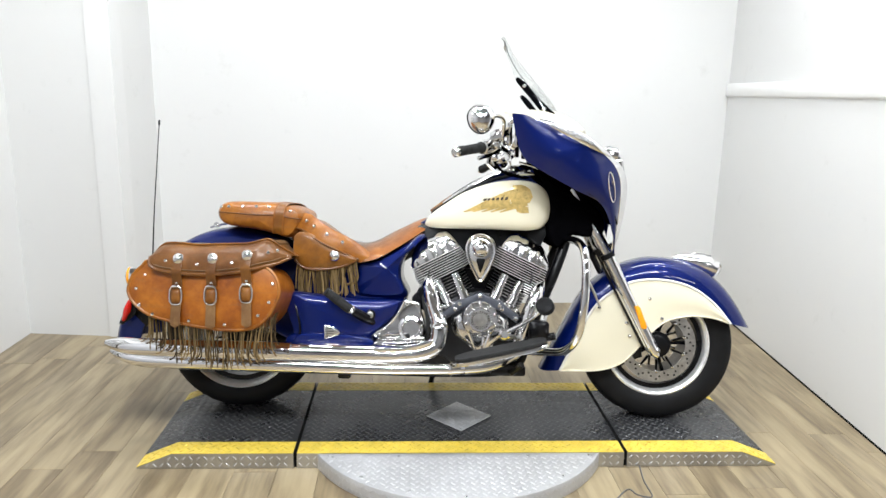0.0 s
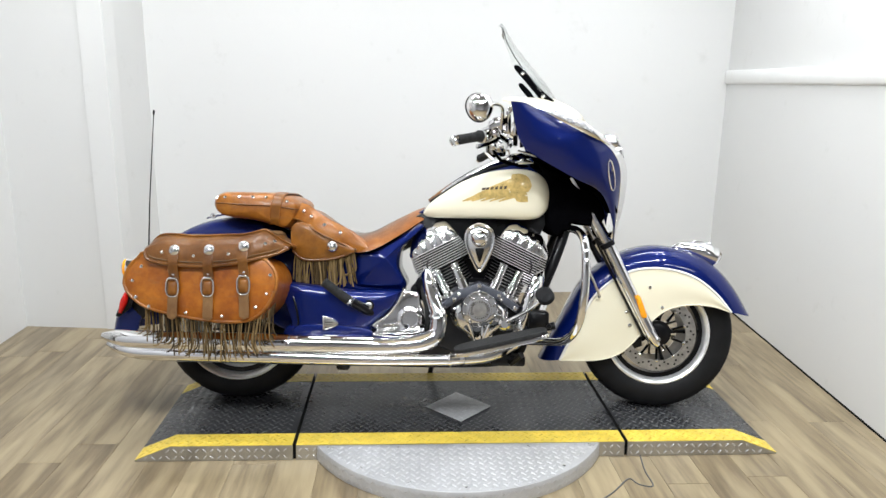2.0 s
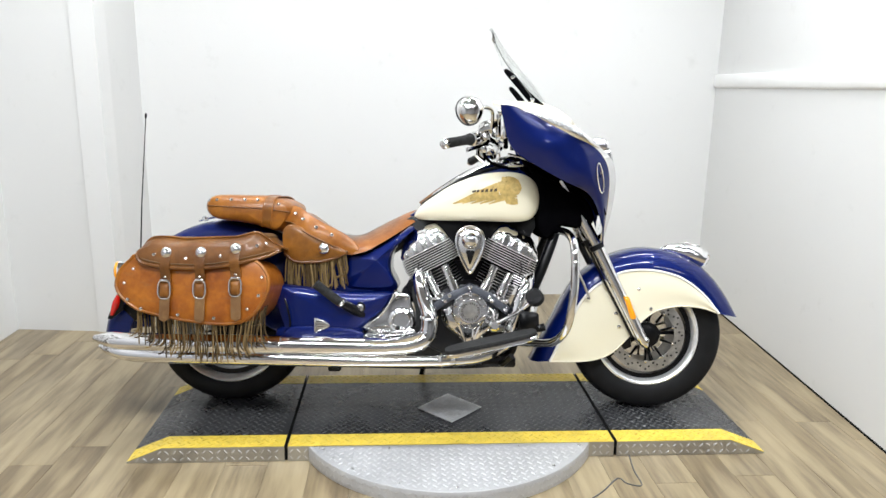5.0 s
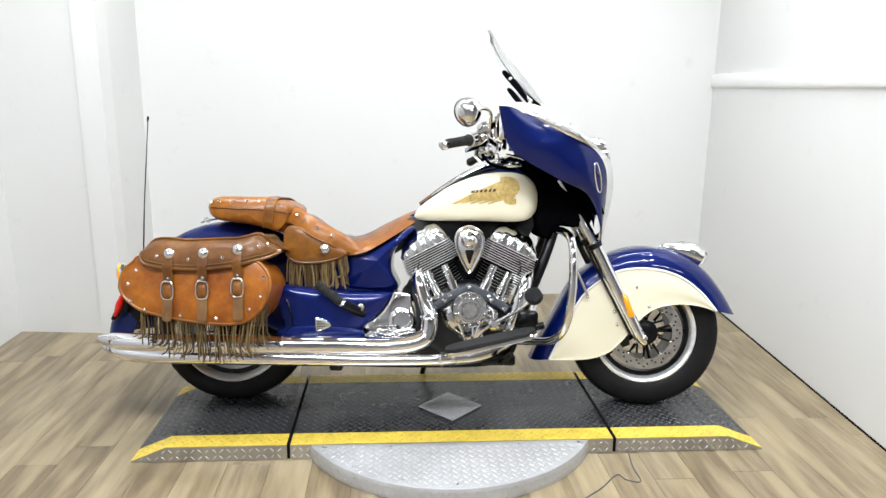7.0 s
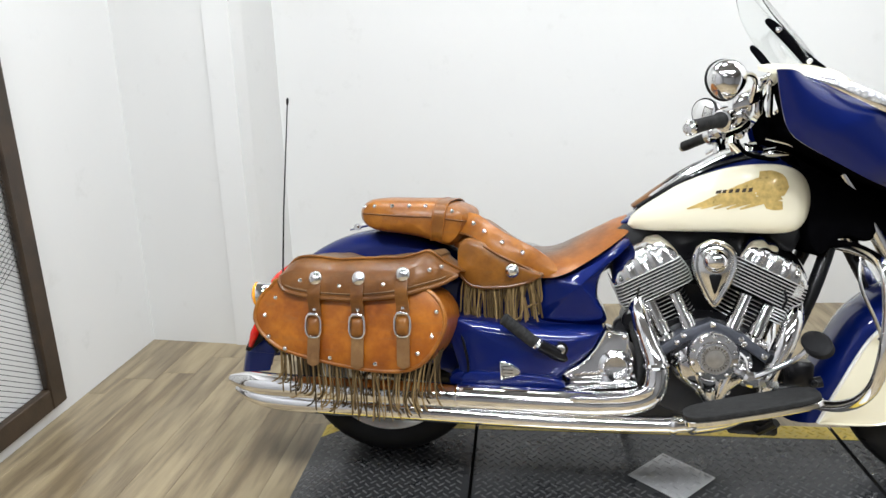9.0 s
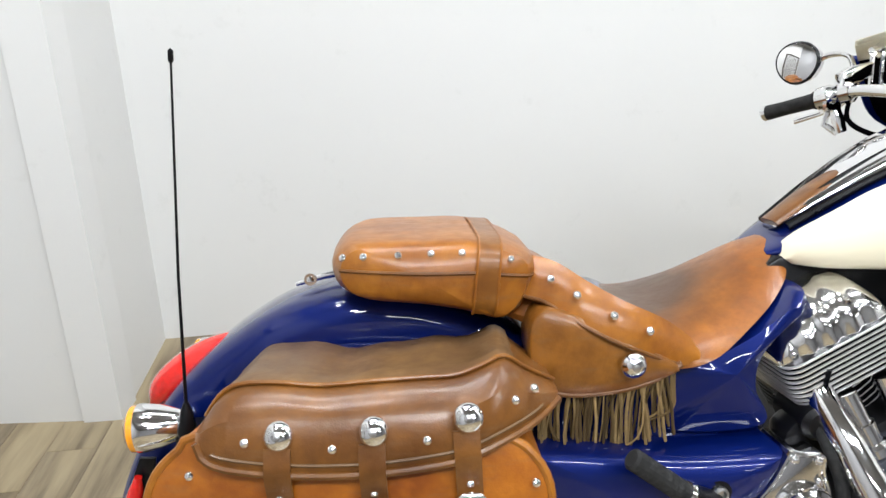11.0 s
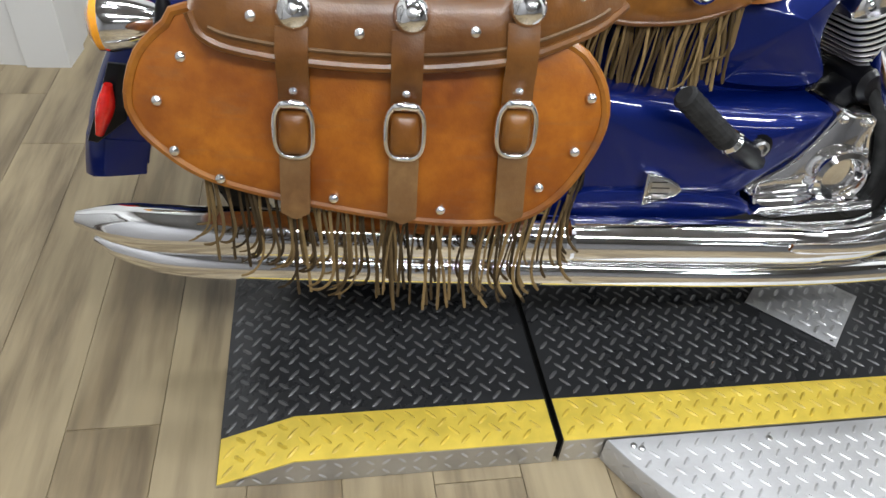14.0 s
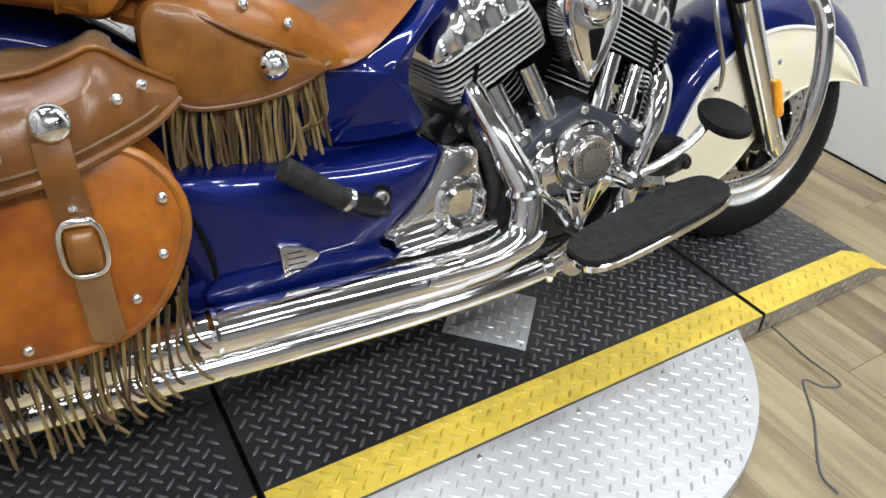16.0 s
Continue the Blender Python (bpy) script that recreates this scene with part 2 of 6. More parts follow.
WIRE = simple("black_wire", (0.02, 0.02, 0.02), 0.45, 0.6)
GAP = simple("black_joint", (0.006, 0.006, 0.006), 0.8, spec=0.1)
CABLE = simple("grey_cable", (0.10, 0.10, 0.105), 0.5)


def glow(name, color, power):
    m, t, b = node_mat(name)
    put_in(b, color=color, rough=0.4)
    b.inputs["Emission Color"].default_value = (*color, 1)
    b.inputs["Emission Strength"].default_value = power
    return m


DIFFUSER = glow("lamp_diffuser", (1.0, 0.97, 0.92), 6.0)

from mathutils.bvhtree import BVHTree


# ---- mesh tools: each gives (vertices, faces) ----
def spline(pts, n, closed=False):
    """n points along a smooth curve through pts."""
    P = [np.array(p, float) for p in pts]
    k = len(P)
    if closed:
        ext = [P[-1]] + P + [P[0], P[1]]
        segs = k
    else:
        ext = [2 * P[0] - P[1]] + P + [2 * P[-1] - P[-2]]
        segs = k - 1
    fine = []
    for i in range(segs):
        a, b, c, d = ext[i:i + 4]
        for j in range(24):
            u = j / 24
            fine.append(0.5 * ((2 * b) + (c - a) * u + (2 * a - 5 * b + 4 * c - d) * u * u + (3 * b - a - 3 * c + d) * u ** 3))
    fine.append(P[0] if closed else P[-1])
    fine = np.array(fine)
    s = np.r_[0, np.cumsum(np.linalg.norm(np.diff(fine, axis=0), axis=1))]
    at = np.linspace(0, s[-1], n + 1)[:-1] if closed else np.linspace(0, s[-1], n)
    return np.stack([np.interp(at, s, fine[:, i]) for i in range(fine.shape[1])], 1)


def curve_at(pts, x):
    """The height of a smooth curve of (x, z) points at x."""
    c = spline(pts, 80)
    o = np.argsort(c[:, 0])
    return float(np.interp(x, c[o, 0], c[o, 1]))


def loft(rings, cap=True, closed=True):
    n = len(rings[0])
    V = [tuple(p) for r in rings for p in r]
    F = []
    for i in range(len(rings) - 1):
        for j in range(n if closed else n - 1):
            a, b = i * n + j, i * n + (j + 1) % n
            F.append((a, b, b + n, a + n))
    if cap and closed:
        F.append(tuple(range(n)))
        F.append(tuple(reversed(range((len(rings) - 1) * n, len(rings) * n))))
    return V, F


def merge(*geos):
    V, F = [], []
    for v, f in geos:
        o = len(V)
        V += list(v)
        F += [tuple(i + o for i in q) for q in f]
    return V, F


def moved(geo, m):
    return [tuple(m @ Vector(v)) for v in geo[0]], geo[1]


def flipped(geo):
    return [(x, -y, z) for x, y, z in geo[0]], [tuple(reversed(f)) for f in geo[1]]


def sweep(path, radius, seg=12, flat=1.0, up=(0, 1, 0), smooth=0, cap=True):
    """A tube along path. radius: a number or one for each point. flat: its second half-axis, as a share of the first (which lies along up)."""
    if smooth:
        k = len(path)
        radius = [radius] * k if isinstance(radius, (int, float)) else list(radius)
        both = spline([(*p, r) for p, r in zip(path, radius)], smooth)
        path, radius = both[:, :3], both[:, 3]
    path = [Vector(p) for p in path]
    k = len(path)
    if isinstance(radius, (int, float)):
        radius = [radius] * k
    rings, u = [], Vector(up)
    for i, p in enumerate(path):
        d = (path[min(i + 1, k - 1)] - path[max(i - 1, 0)]).normalized()
        u = u - d * u.dot(d)
        u = u.normalized() if u.length > 1e-6 else d.orthogonal().normalized()
        w = d.cross(u)
        rings.append([p + u * (math.cos(a) * radius[i]) + w * (math.sin(a) * radius[i] * flat) for a in (2 * math.pi * j / seg for j in range(seg))])
    return loft(rings, cap)


def lathe(profile, centre=(0, 0, 0), axis=(0, 1, 0), seg=48):
    """profile: (radius, height along the axis) from one end to the other; a closed loop when its ends meet."""
    z = Vector(axis).normalized()
    x = z.orthogonal().normalized() if abs(z.y) < 0.99 else Vector((1, 0, 0))
    y = z.cross(x)
    c = Vector(centre)
    rings = [[c + z * h + (x * math.cos(a) + y * math.sin(a)) * max(r, 1e-5) for a in (2 * math.pi * j / seg for j in range(seg))] for r, h in profile]
    loop = profile[0] == profile[-1]
    return loft(rings, cap=not loop)


def inset(outline, d):
    """A closed outline of (x, z) moved inwards by d."""
    P = np.array(outline, float)
    t = np.roll(P, -1, 0) - np.roll(P, 1, 0)
    t /= np.linalg.norm(t, axis=1)[:, None] + 1e-9
    nrm = np.stack([-t[:, 1], t[:, 0]], 1)
    area = np.sum(P[:, 0] * np.roll(P[:, 1], -1) - np.roll(P[:, 0], -1) * P[:, 1])
    return P + nrm * d * (1 if area > 0 else -1)


def slab(outline, y0, y1, bevel=0.003):
    """An outline in x and z, made solid from y0 to y1, with rounded rims."""
    s = 1 if y1 > y0 else -1
    rings = []
    for d, y in ((bevel, y0), (bevel * 0.3, y0 + s * bevel * 0.3), (0, y0 + s * bevel), (0, y1 - s * bevel), (bevel * 0.3, y1 - s * bevel * 0.3), (bevel, y1)):
        rings.append([(x, y, z) for x, z in inset(outline, d)])
    return loft(rings)


def pillow(outline, steps):
    """Rings of a closed outline, each shrunk towards its middle by a share and set at a depth y."""
    P = np.array(outline, float)
    c = (P.min(0) + P.max(0)) / 2
    return loft([[(*(c + (p - c) * k)[:1], y, (c + (p - c) * k)[1]) for p in P] for k, y in steps])


def box(x0, x1, y0, y1, z0, z1, bevel=0.003):
    b = min(bevel, abs(x1 - x0) / 3, abs(z1 - z0) / 3, abs(y1 - y0) / 3)
    r = [(x0 + b, z0), (x1 - b, z0), (x1, z0 + b), (x1, z1 - b), (x1 - b, z1), (x0 + b, z1), (x0, z1 - b), (x0, z0 + b)]
    i = [(x0 + 2 * b, z0 + b), (x1 - 2 * b, z0 + b), (x1 - b, z0 + 2 * b), (x1 - b, z1 - 2 * b), (x1 - 2 * b, z1 - b), (x0 + 2 * b, z1 - b), (x0 + b, z1 - 2 * b), (x0 + b, z0 + 2 * b)]
    return loft([[(x, y0, z) for x, z in i], [(x, y0 + b, z) for x, z in r], [(x, y1 - b, z) for x, z in r], [(x, y1, z) for x, z in i]])


def dome(centre, r, h, axis=(0, -1, 0), seg=12, foot=0.0):
    prof = [(r * 0.8, -0.002), (r, 0.0), (r, foot)] if foot else [(r, -0.001), (r, 0)]
    prof += [(r * math.cos(a), foot + h * math.sin(a)) for a in (0.35, 0.7, 1.05, 1.35)] + [(0.0, foot + h)]
    return lathe(prof, centre, axis, seg)


def surface_of(geo):
    """A function that gives the y of a shape's right-hand surface at x and z."""
    tree = BVHTree.FromPolygons([tuple(v) for v in geo[0]], [tuple(f) for f in geo[1]])

    def at(x, z, miss=-0.2):
        hit = tree.ray_cast(Vector((x, -1.0, z)), Vector((0, 1, 0)))[0]
        return hit.y if hit else miss

    return at


def mesh_of(name, geo, material, sharp=38):
    me = bpy.data.meshes.new(name)
    me.from_pydata([tuple(v) for v in geo[0]], [], [tuple(f) for f in geo[1]])
    bm = bmesh.new()
    bm.from_mesh(me)
    bmesh.ops.recalc_face_normals(bm, faces=bm.faces)
    bm.to_mesh(me)
    bm.free()
    me.shade_smooth()
    me.set_sharp_from_angle(angle=radians(sharp))
    me.materials.append(material)
    return me


def part(name, geo, material, parent=None, label="", sharp=38):
    """One mesh object, under a thing or a part."""
    ob = new(name, geo if isinstance(geo, bpy.types.Mesh) else mesh_of(name, geo, material, sharp))
    ob.parent = parent
    return tagged(ob, label) if label else ob


def thing(name, m, label, category, group="", kind=""):
    ob = new(name)
    ob.matrix_world = m
    return tagged(ob, label, category, group, kind)


def setting(name, geo, material, label, category):
    return tagged(part(name, geo, material), label, category, "", "structure")

# ---- the room ----
LWF, LW2, LWI, RWB, RWF = (-2.292, 1.105), (-1.722, 1.056), (-1.724, 1.633), (1.803, 1.804), (1.643, -0.439)
LEFT_FRONT = (-2.262, -0.9)
BACK_Y, SIDE_X = -6.5, 5.0


def wall_between(name, a, b, z0, z1, label, material=WALL, thick=0.12):
    """An upright wall whose face runs from a to b; the thickness lies to the right of that way."""
    ax, ay = a
    bx, by = b
    d = Vector((bx - ax, by - ay)).normalized()
    n = Vector((d.y, -d.x)) * thick
    ring = [(ax, ay), (bx, by), (bx + n.x, by + n.y), (ax + n.x, ay + n.y)]
    return setting(name, loft([[(x, y, z0) for x, y in ring], [(x, y, z1) for x, y in ring]]), material, label, "wall")


far_left = (LEFT_FRONT[0], BACK_Y)
right_line = ((RWB[0] - RWF[0]) / (RWB[1] - RWF[1]))
right_end = (RWF[0] + right_line * (-0.80 - RWF[1]), -0.80)
wall_between("wall_left", LWF, LEFT_FRONT, 0, CEIL, "white painted side wall with faint scuffs")
# added out of view, grey so that paint and chrome reflect less white
wall_between("wall_unseen_left", (LEFT_FRONT[0], LEFT_FRONT[1]), far_left, 0, CEIL, "unseen grey side wall added to darken reflections", UNSEEN)
wall_between("wall_pier_front", (LW2[0] - 0.001, LW2[1]), LWF, 0, CEIL, "white painted pier face beside the alcove")
wall_between("wall_pier_side", LWI, LW2, 0, CEIL, "white painted return of the pier")
wall_between("wall_back", RWB, LWI, 0, CEIL, "white painted back wall with grey scuffs")
wall_between("wall_right", right_end, RWB, 0, CEIL, "white painted low wall with a white rail")
# unseen walls added to close the room and tone what the chrome reflects
wall_between("wall_unseen_right", (right_end[0] + 0.13, right_end[1] - 0.0), (SIDE_X, right_end[1]), 0, CEIL, "unseen grey wall added beyond the side wall", UNSEEN)
wall_between("wall_unseen_side", (SIDE_X, BACK_Y), (SIDE_X, right_end[1]), 0, CEIL, "unseen grey side wall added to close the room", UNSEEN)
wall_between("wall_unseen_back", far_left, (SIDE_X, BACK_Y), 0, CEIL, "unseen grey wall added behind the camera for reflections", UNSEEN)
# added unseen ceiling, kept dark so less light bounces onto the bike
setting("ceiling", box(-2.6, 5.3, BACK_Y - 0.3, 2.2, CEIL, CEIL + 0.1, 0.01), CEILING, "unseen dark grey ceiling with lamps, toned to limit bounced light", "ceiling")
# rail along the right wall
d = Vector((RWB[0] - RWF[0], RWB[1] - RWF[1])).normalized()
n = Vector((-d.y, d.x))
ring = [(-0.002, 1.357), (0.014, 1.363), (0.018, 1.369), (0.018, 1.433), (0.014, 1.439), (-0.002, 1.441)]
start, stop = Vector(RWB) - d * 0.004, Vector(right_end) + d * 0.02
setting("trim_rail", loft([[(p.x + n.x * o, p.y + n.y * o, z) for o, z in ring] for p in (start, stop)]), TRIM, "white painted rail along the side wall", "trim")

# dark joint where the side wall meets the floor
setting("trim_joint", loft([[(p.x + n.x * o, p.y + n.y * o, z) for o, z in ((-0.003, 0.0), (0.005, 0.0), (0.003, 0.007), (-0.003, 0.008))] for p in (start, stop)]), GAP, "thin dark joint at the foot of the side wall", "trim")

# floor: planks laid along y
floor = setting("floor", box(-2.55, 5.2, BACK_Y - 0.2, 2.1, -0.12, -0.004, 0.01), UNDER, "wood-look vinyl plank floor in tan and grey", "floor")

# ---- the display platform ----
DX0, DXA, JL, JR, DXB, DX1 = -1.192, -1.066, -0.625, 0.593, 1.035, 1.172
DY0, DYI, DYJ, DY1, DH = -0.336, -0.250, 0.216, 0.299, 0.058
FOOT = 0.003
BX, BY = -0.009, -0.044


def deck_z(x):
    if x < DXA:
        return 0.006 + (DH - 0.006) * max(0, (x - DX0) / (DXA - DX0))
    if x > DXB:
        return 0.006 + (DH - 0.006) * max(0, (DX1 - x) / (DX1 - DXB))
    return DH


def lozenge(x, y, z, ang, half, wide, high, slope=0.0):
    """One raised bar of tread plate."""
    c, s = math.cos(ang), math.sin(ang)
    base = [(half, 0), (half * 0.55, wide), (-half * 0.55, wide), (-half, 0), (-half * 0.55, -wide), (half * 0.55, -wide)]
    V = []
    for u, v in base:
        V.append((x + c * u - s * v, y + s * u + c * v, z + slope * (c * u - s * v)))
    for u in (half * 0.55, -half * 0.55):
        V.append((x + c * u, y + s * u, z + high + slope * c * u))
    return V, [(0, 1, 6), (1, 2, 7, 6), (2, 3, 7), (3, 4, 7), (4, 5, 6, 7), (5, 0, 6)]


def tread(inside, x0, x1, y0, y1, pitch, half, height):
    geos = []
    d = pitch / math.sqrt(2)
    n = int(max(x1 - x0, y1 - y0) / d) + 2
    for a in range(int((x1 - x0) / d) + 2):
        for b in range(int((y1 - y0) / d) + 2):
            if (a + b) % 2:
                continue
            i, j = (a + b) // 2, (b - a) // 2
            x, y = x0 + d * a, y0 + d * b
            if not inside(x, y):
                continue
            z = height(x)
            slope = (height(x + 0.004) - height(x - 0.004)) / 0.008
            geos.append(lozenge(x, y, z, radians(45 if (i + j) % 2 else 135), half, half * 0.27, 0.0024, slope))
    return merge(*geos)


platform = thing("display_platform", Matrix.Identity(4), "black tread-plate display platform with yellow edges and a steel disc", "platform")


def strip(x0, x1, y0, y1, lift, thick):
    """A sheet that follows the deck's slope."""
    xs = sorted({x0, x1, *(x for x in (DXA, DXB) if x0 < x < x1)})
    rings = [[(x, y0, deck_z(x) + lift - thick), (x, y1, deck_z(x) + lift - thick), (x, y1, deck_z(x) + lift), (x, y0, deck_z(x) + lift)] for x in xs]
    return loft(rings)


def on_badge(x, y, grow=0.0):
    return abs(x - BX) + abs(y - BY) < 0.134 + grow


HALF = 0.0140
for x0, x1, name in ((DX0, JL - 0.006, "deck_section"), (JL + 0.006, JR - 0.006, "deck_section"), (JR + 0.006, DX1, "deck_section")):
    xs = sorted({x0, x1, *(x for x in (DXA, DXB) if x0 < x < x1)})
    rings = [[(x, DY0 + 0.003, 0.001), (x, DY1, 0.001), (x, DY1, deck_z(x)), (x, DY0 + 0.003, deck_z(x))] for x in xs]
    sec = part(name, loft(rings), PLATE_BLACK, platform)
    for ya, yb in ((DY0 + 0.001, DYI), (DYJ, DY1)):
        part("yellow_stripe", strip(x0 + 0.001, x1 - 0.001, ya, yb, 0.0012, 0.003), YELLOW, sec, "worn yellow painted edge stripe")
        tagged(part("stripe_tread", tread(lambda x, y: x0 + HALF < x < x1 - HALF and ya + HALF < y < yb - HALF * 0.6, x0, x1, ya, yb, 0.0250, HALF, lambda x: deck_z(x) + 0.0010), TREAD_YELLOW, sec), kind="stuff")
    tagged(part("tread", tread(lambda x, y: x0 + HALF < x < x1 - HALF and DYI + HALF < y < DYJ - HALF and not on_badge(x, y, 0.02), x0, x1, DYI, DYJ, 0.0250, HALF, lambda x: deck_z(x) - 0.0003), TREAD_BLACK, sec), kind="stuff")
    # bright side sheet with its own tread
    side = [[(x, DY0 - FOOT * deck_z(x) / DH, 0.001), (x, DY0 + 0.003, 0.001), (x, DY0 + 0.003, deck_z(x) - 0.001), (x, DY0, deck_z(x) - 0.001)] for x in xs]
    part("side_sheet", loft(side), SIDE_STEEL, sec, "bright steel side sheet")
    bars = []
    for i in range(int((x1 - x0) / 0.026)):
        for j in range(2):
            x, z = x0 + 0.026 * (i + 0.5), 0.014 + 0.026 * j
            if deck_z(x) < z + 0.008 or x + HALF > x1:
                continue
            g = lozenge(0, 0, 0, radians(45 if (i + j) % 2 else 135), 0.010, 0.003, 0.0018)
            bars.append(moved(g, Matrix.Translation((x, DY0 - FOOT * (DH - z) / DH, z)) @ Matrix.Rotation(math.atan2(DH, FOOT), 4, "X")))
    if bars:
        tagged(part("side_tread", merge(*bars), TREAD_STEEL, sec), kind="stuff")
for x in (JL, JR):
    part("joint_gap", box(x - 0.0045, x + 0.0045, DY0 + 0.006, DY1, 0.001, 0.024, 0.001), GAP, platform)
    part("joint_angle", merge(box(x - 0.0056, x - 0.0044, DY0 + 0.002, DY1, 0.002, DH + 0.0025, 0.0008), box(x + 0.0044, x + 0.0056, DY0 + 0.002, DY1, 0.002, DH + 0.0025, 0.0008)), RUBBER, platform, "dark strip along the joint")

badge = part("badge_plate", moved(slab([(0.132, 0), (0, 0.132), (-0.132, 0), (0, -0.132)], 0, 0.003, 0.001), Matrix.Translation((BX, BY, DH)) @ Matrix.Rotation(radians(90), 4, "X")), PLATE_STEEL, platform, "diamond-shaped steel badge plate")
badge.location.z = 0.003
tagged(part("badge_tread", tread(lambda x, y: on_badge(x, y, -0.02), BX - 0.14, BX + 0.14, BY - 0.14, BY + 0.14, 0.0250, HALF, lambda x: DH + 0.0058), TREAD_STEEL, badge), kind="stuff")
for x, y in ((0.117, 0), (-0.117, 0), (0, 0.117), (0, -0.117)):
    part("screw", dome((BX + x, BY + y, DH + 0.003), 0.004, 0.0015, (0, 0, 1), 8), SATIN, badge)

# the disc: a segment of a wide circle that shows in front of the deck
CX, CY, CR, CZ = -0.026, -0.065, 0.586, 0.0575
DISC_Y = DY0 - FOOT - 0.001
a0 = math.asin((CY - DISC_Y) / CR)
arc = [(CX + CR * math.cos(a), CY + CR * math.sin(a)) for a in np.linspace(math.pi + a0, 2 * math.pi - a0, 64)]
disc = part("disc", loft([[(x, y, 0.001) for x, y in arc], [(x, y, CZ - 0.003) for x, y in arc], [(CX + (x - CX) * 0.996, y * 0.996 + CY * 0.004 if y < DISC_Y - 0.01 else y, CZ) for x, y in arc]]), PLATE_STEEL, platform, "bright tread-plate turntable disc")
tagged(part("disc_tread", tread(lambda x, y: math.hypot(x - CX, y - CY) < CR - 0.012 and y < DISC_Y - HALF, -0.64, 0.60, -0.68, DISC_Y, 0.0240, 0.0120, lambda x: CZ - 0.0003), PLATE_STEEL, disc), kind="stuff")
rim = []
for i in range(60):
    a = math.pi + a0 + 0.01 + i * 0.0365
    if a > 2 * math.pi - a0 - 0.01:
        break
    for j in range(2):
        g = lozenge(0, 0, 0, radians(45 if (i + j) % 2 else 135), 0.0095, 0.003, 0.0016)
        m = Matrix.Translation((CX + CR * math.cos(a), CY + CR * math.sin(a), 0.014 + 0.026 * j)) @ Matrix.Rotation(a + math.pi / 2, 4, "Z") @ Matrix.Rotation(radians(90), 4, "X")
        rim.append(moved(g, m))
tagged(part("rim_tread", merge(*rim), TREAD_STEEL, disc), kind="stuff")
for a in np.linspace(math.pi + a0 + 0.06, 2 * math.pi - a0 - 0.06, 7):
    part("screw", dome((CX + (CR - 0.03) * math.cos(a), CY + (CR - 0.03) * math.sin(a), CZ + 0.0012), 0.006, 0.002, (0, 0, 1), 10), SATIN, disc)
for k in range(5):
    part("screw", dome((-0.488 + 0.237 * k, -0.362, CZ + 0.0012), 0.006, 0.002, (0, 0, 1), 10), SATIN, disc)

# ---- wire screen against the left wall ----
screen = thing("wire_screen", pose(-2.274, 0.335, 0.068, 1.4, 0, 0.8), "dark oak framed screen with diamond wire mesh against the wall", "screen")
SW, SH, SB = 1.15, 1.95, 0.084
frame_bits = [box(0.0, 0.034, -SB, 0, 0, SH, 0.004), box(0.0, 0.034, -SW, -SW + SB, 0, SH, 0.004)]
for g in frame_bits:
    part("stile", g, OAK, screen)
for z in (0, SH - SB):
    part("rail", box(0.001, 0.033, -SW + SB, -SB, z, z + SB, 0.004), OAK, screen)
wires = []
gap = 0.034
u = -SH
while u < SW + SH:
    for s in (1, -1):
        # a slanted wire clipped to the opening
        y0, z0 = (u, SB) if s > 0 else (u, SH - SB)
        slope = 0.62
        t0 = max(0.0, SB - y0)
        t1 = min((SH - 2 * SB) / slope, SW - SB - y0)
        if t1 > t0:
            a = (0.016 + 0.0012 * s, -(y0 + t0), z0 + s * slope * t0)
            b = (0.016 + 0.0012 * s, -(y0 + t1), z0 + s * slope * t1)
            wires.append(sweep([a, b], 0.0012, 4))
    u += gap
part("wire_mesh", merge(*wires), WIRE, screen, "black diamond wire mesh")

# ---- thin lead lying on the floor ----
lead = thing("cable", Matrix.Identity(4), "thin grey cable lying loose on the plank floor", "cable")
part("lead", sweep([(0.649, -0.334, 0.0022), (0.631, -0.445, 0.0022), (0.627, -0.541, 0.0022), (0.580, -0.530, 0.0022), (0.555, -0.496, 0.0022), (0.475, -0.579, 0.0022), (0.363, -0.672, 0.0022), (0.349, -0.722, 0.0022)], 0.0026, 6, smooth=70, up=(0, 0, 1)), CABLE, lead)

# ---- ceiling lamps ----
# long lamps, with the two added ones behind the camera
for x, y, _ in TUBES:
    t = thing("ceiling_light", pose(x, y, CEIL), "long white ceiling lamp with a lit diffuser", "lamp", "ceiling lamps")
    part("housing", box(-0.62, 0.62, -0.09, 0.09, -0.065, 0.0, 0.006), TRIM, t)
    part("diffuser", box(-0.60, 0.60, -0.07, 0.07, -0.071, -0.0655, 0.002), DIFFUSER, t)
for x, y in SPOTS:
    t = thing("downlight", pose(x, y, CEIL), "small round white ceiling downlight, lit", "lamp", "ceiling downlights")
    part("housing", lathe([(0.07, 0.0), (0.07, -0.06), (0.062, -0.065), (0.0, -0.065)], axis=(0, 0, 1), seg=24), TRIM, t)
    part("lens", lathe([(0.055, -0.0655), (0.055, -0.069), (0.0, -0.071)], axis=(0, 0, 1), seg=24), DIFFUSER, t)

# ---- the motorcycle: x forward, y to its left, z up, leaning on its side stand ----
bike = thing("motorcycle", Matrix.Translation((-0.049, 0.036, 0.056)) @ pose(0, 0, 0, 0, 0, -3.9) @ pose(0, 0, 0, -10.0, 0, 0),
             "blue and cream touring motorcycle with tan leather seat and bags", "motorcycle")


def swung(geo):
    """The left half swings forwards, as the bar is turned a little to the right."""
    return [(x + 0.28 * max(0, y), y, z) for x, y, z in geo[0]], geo[1]


def both(name, geo, material, parent, label=""):
    part(name, geo, material, parent, label)
    part(name, swung(flipped(geo)) if parent.name.startswith("windscreen") else flipped(geo), material, parent, label)


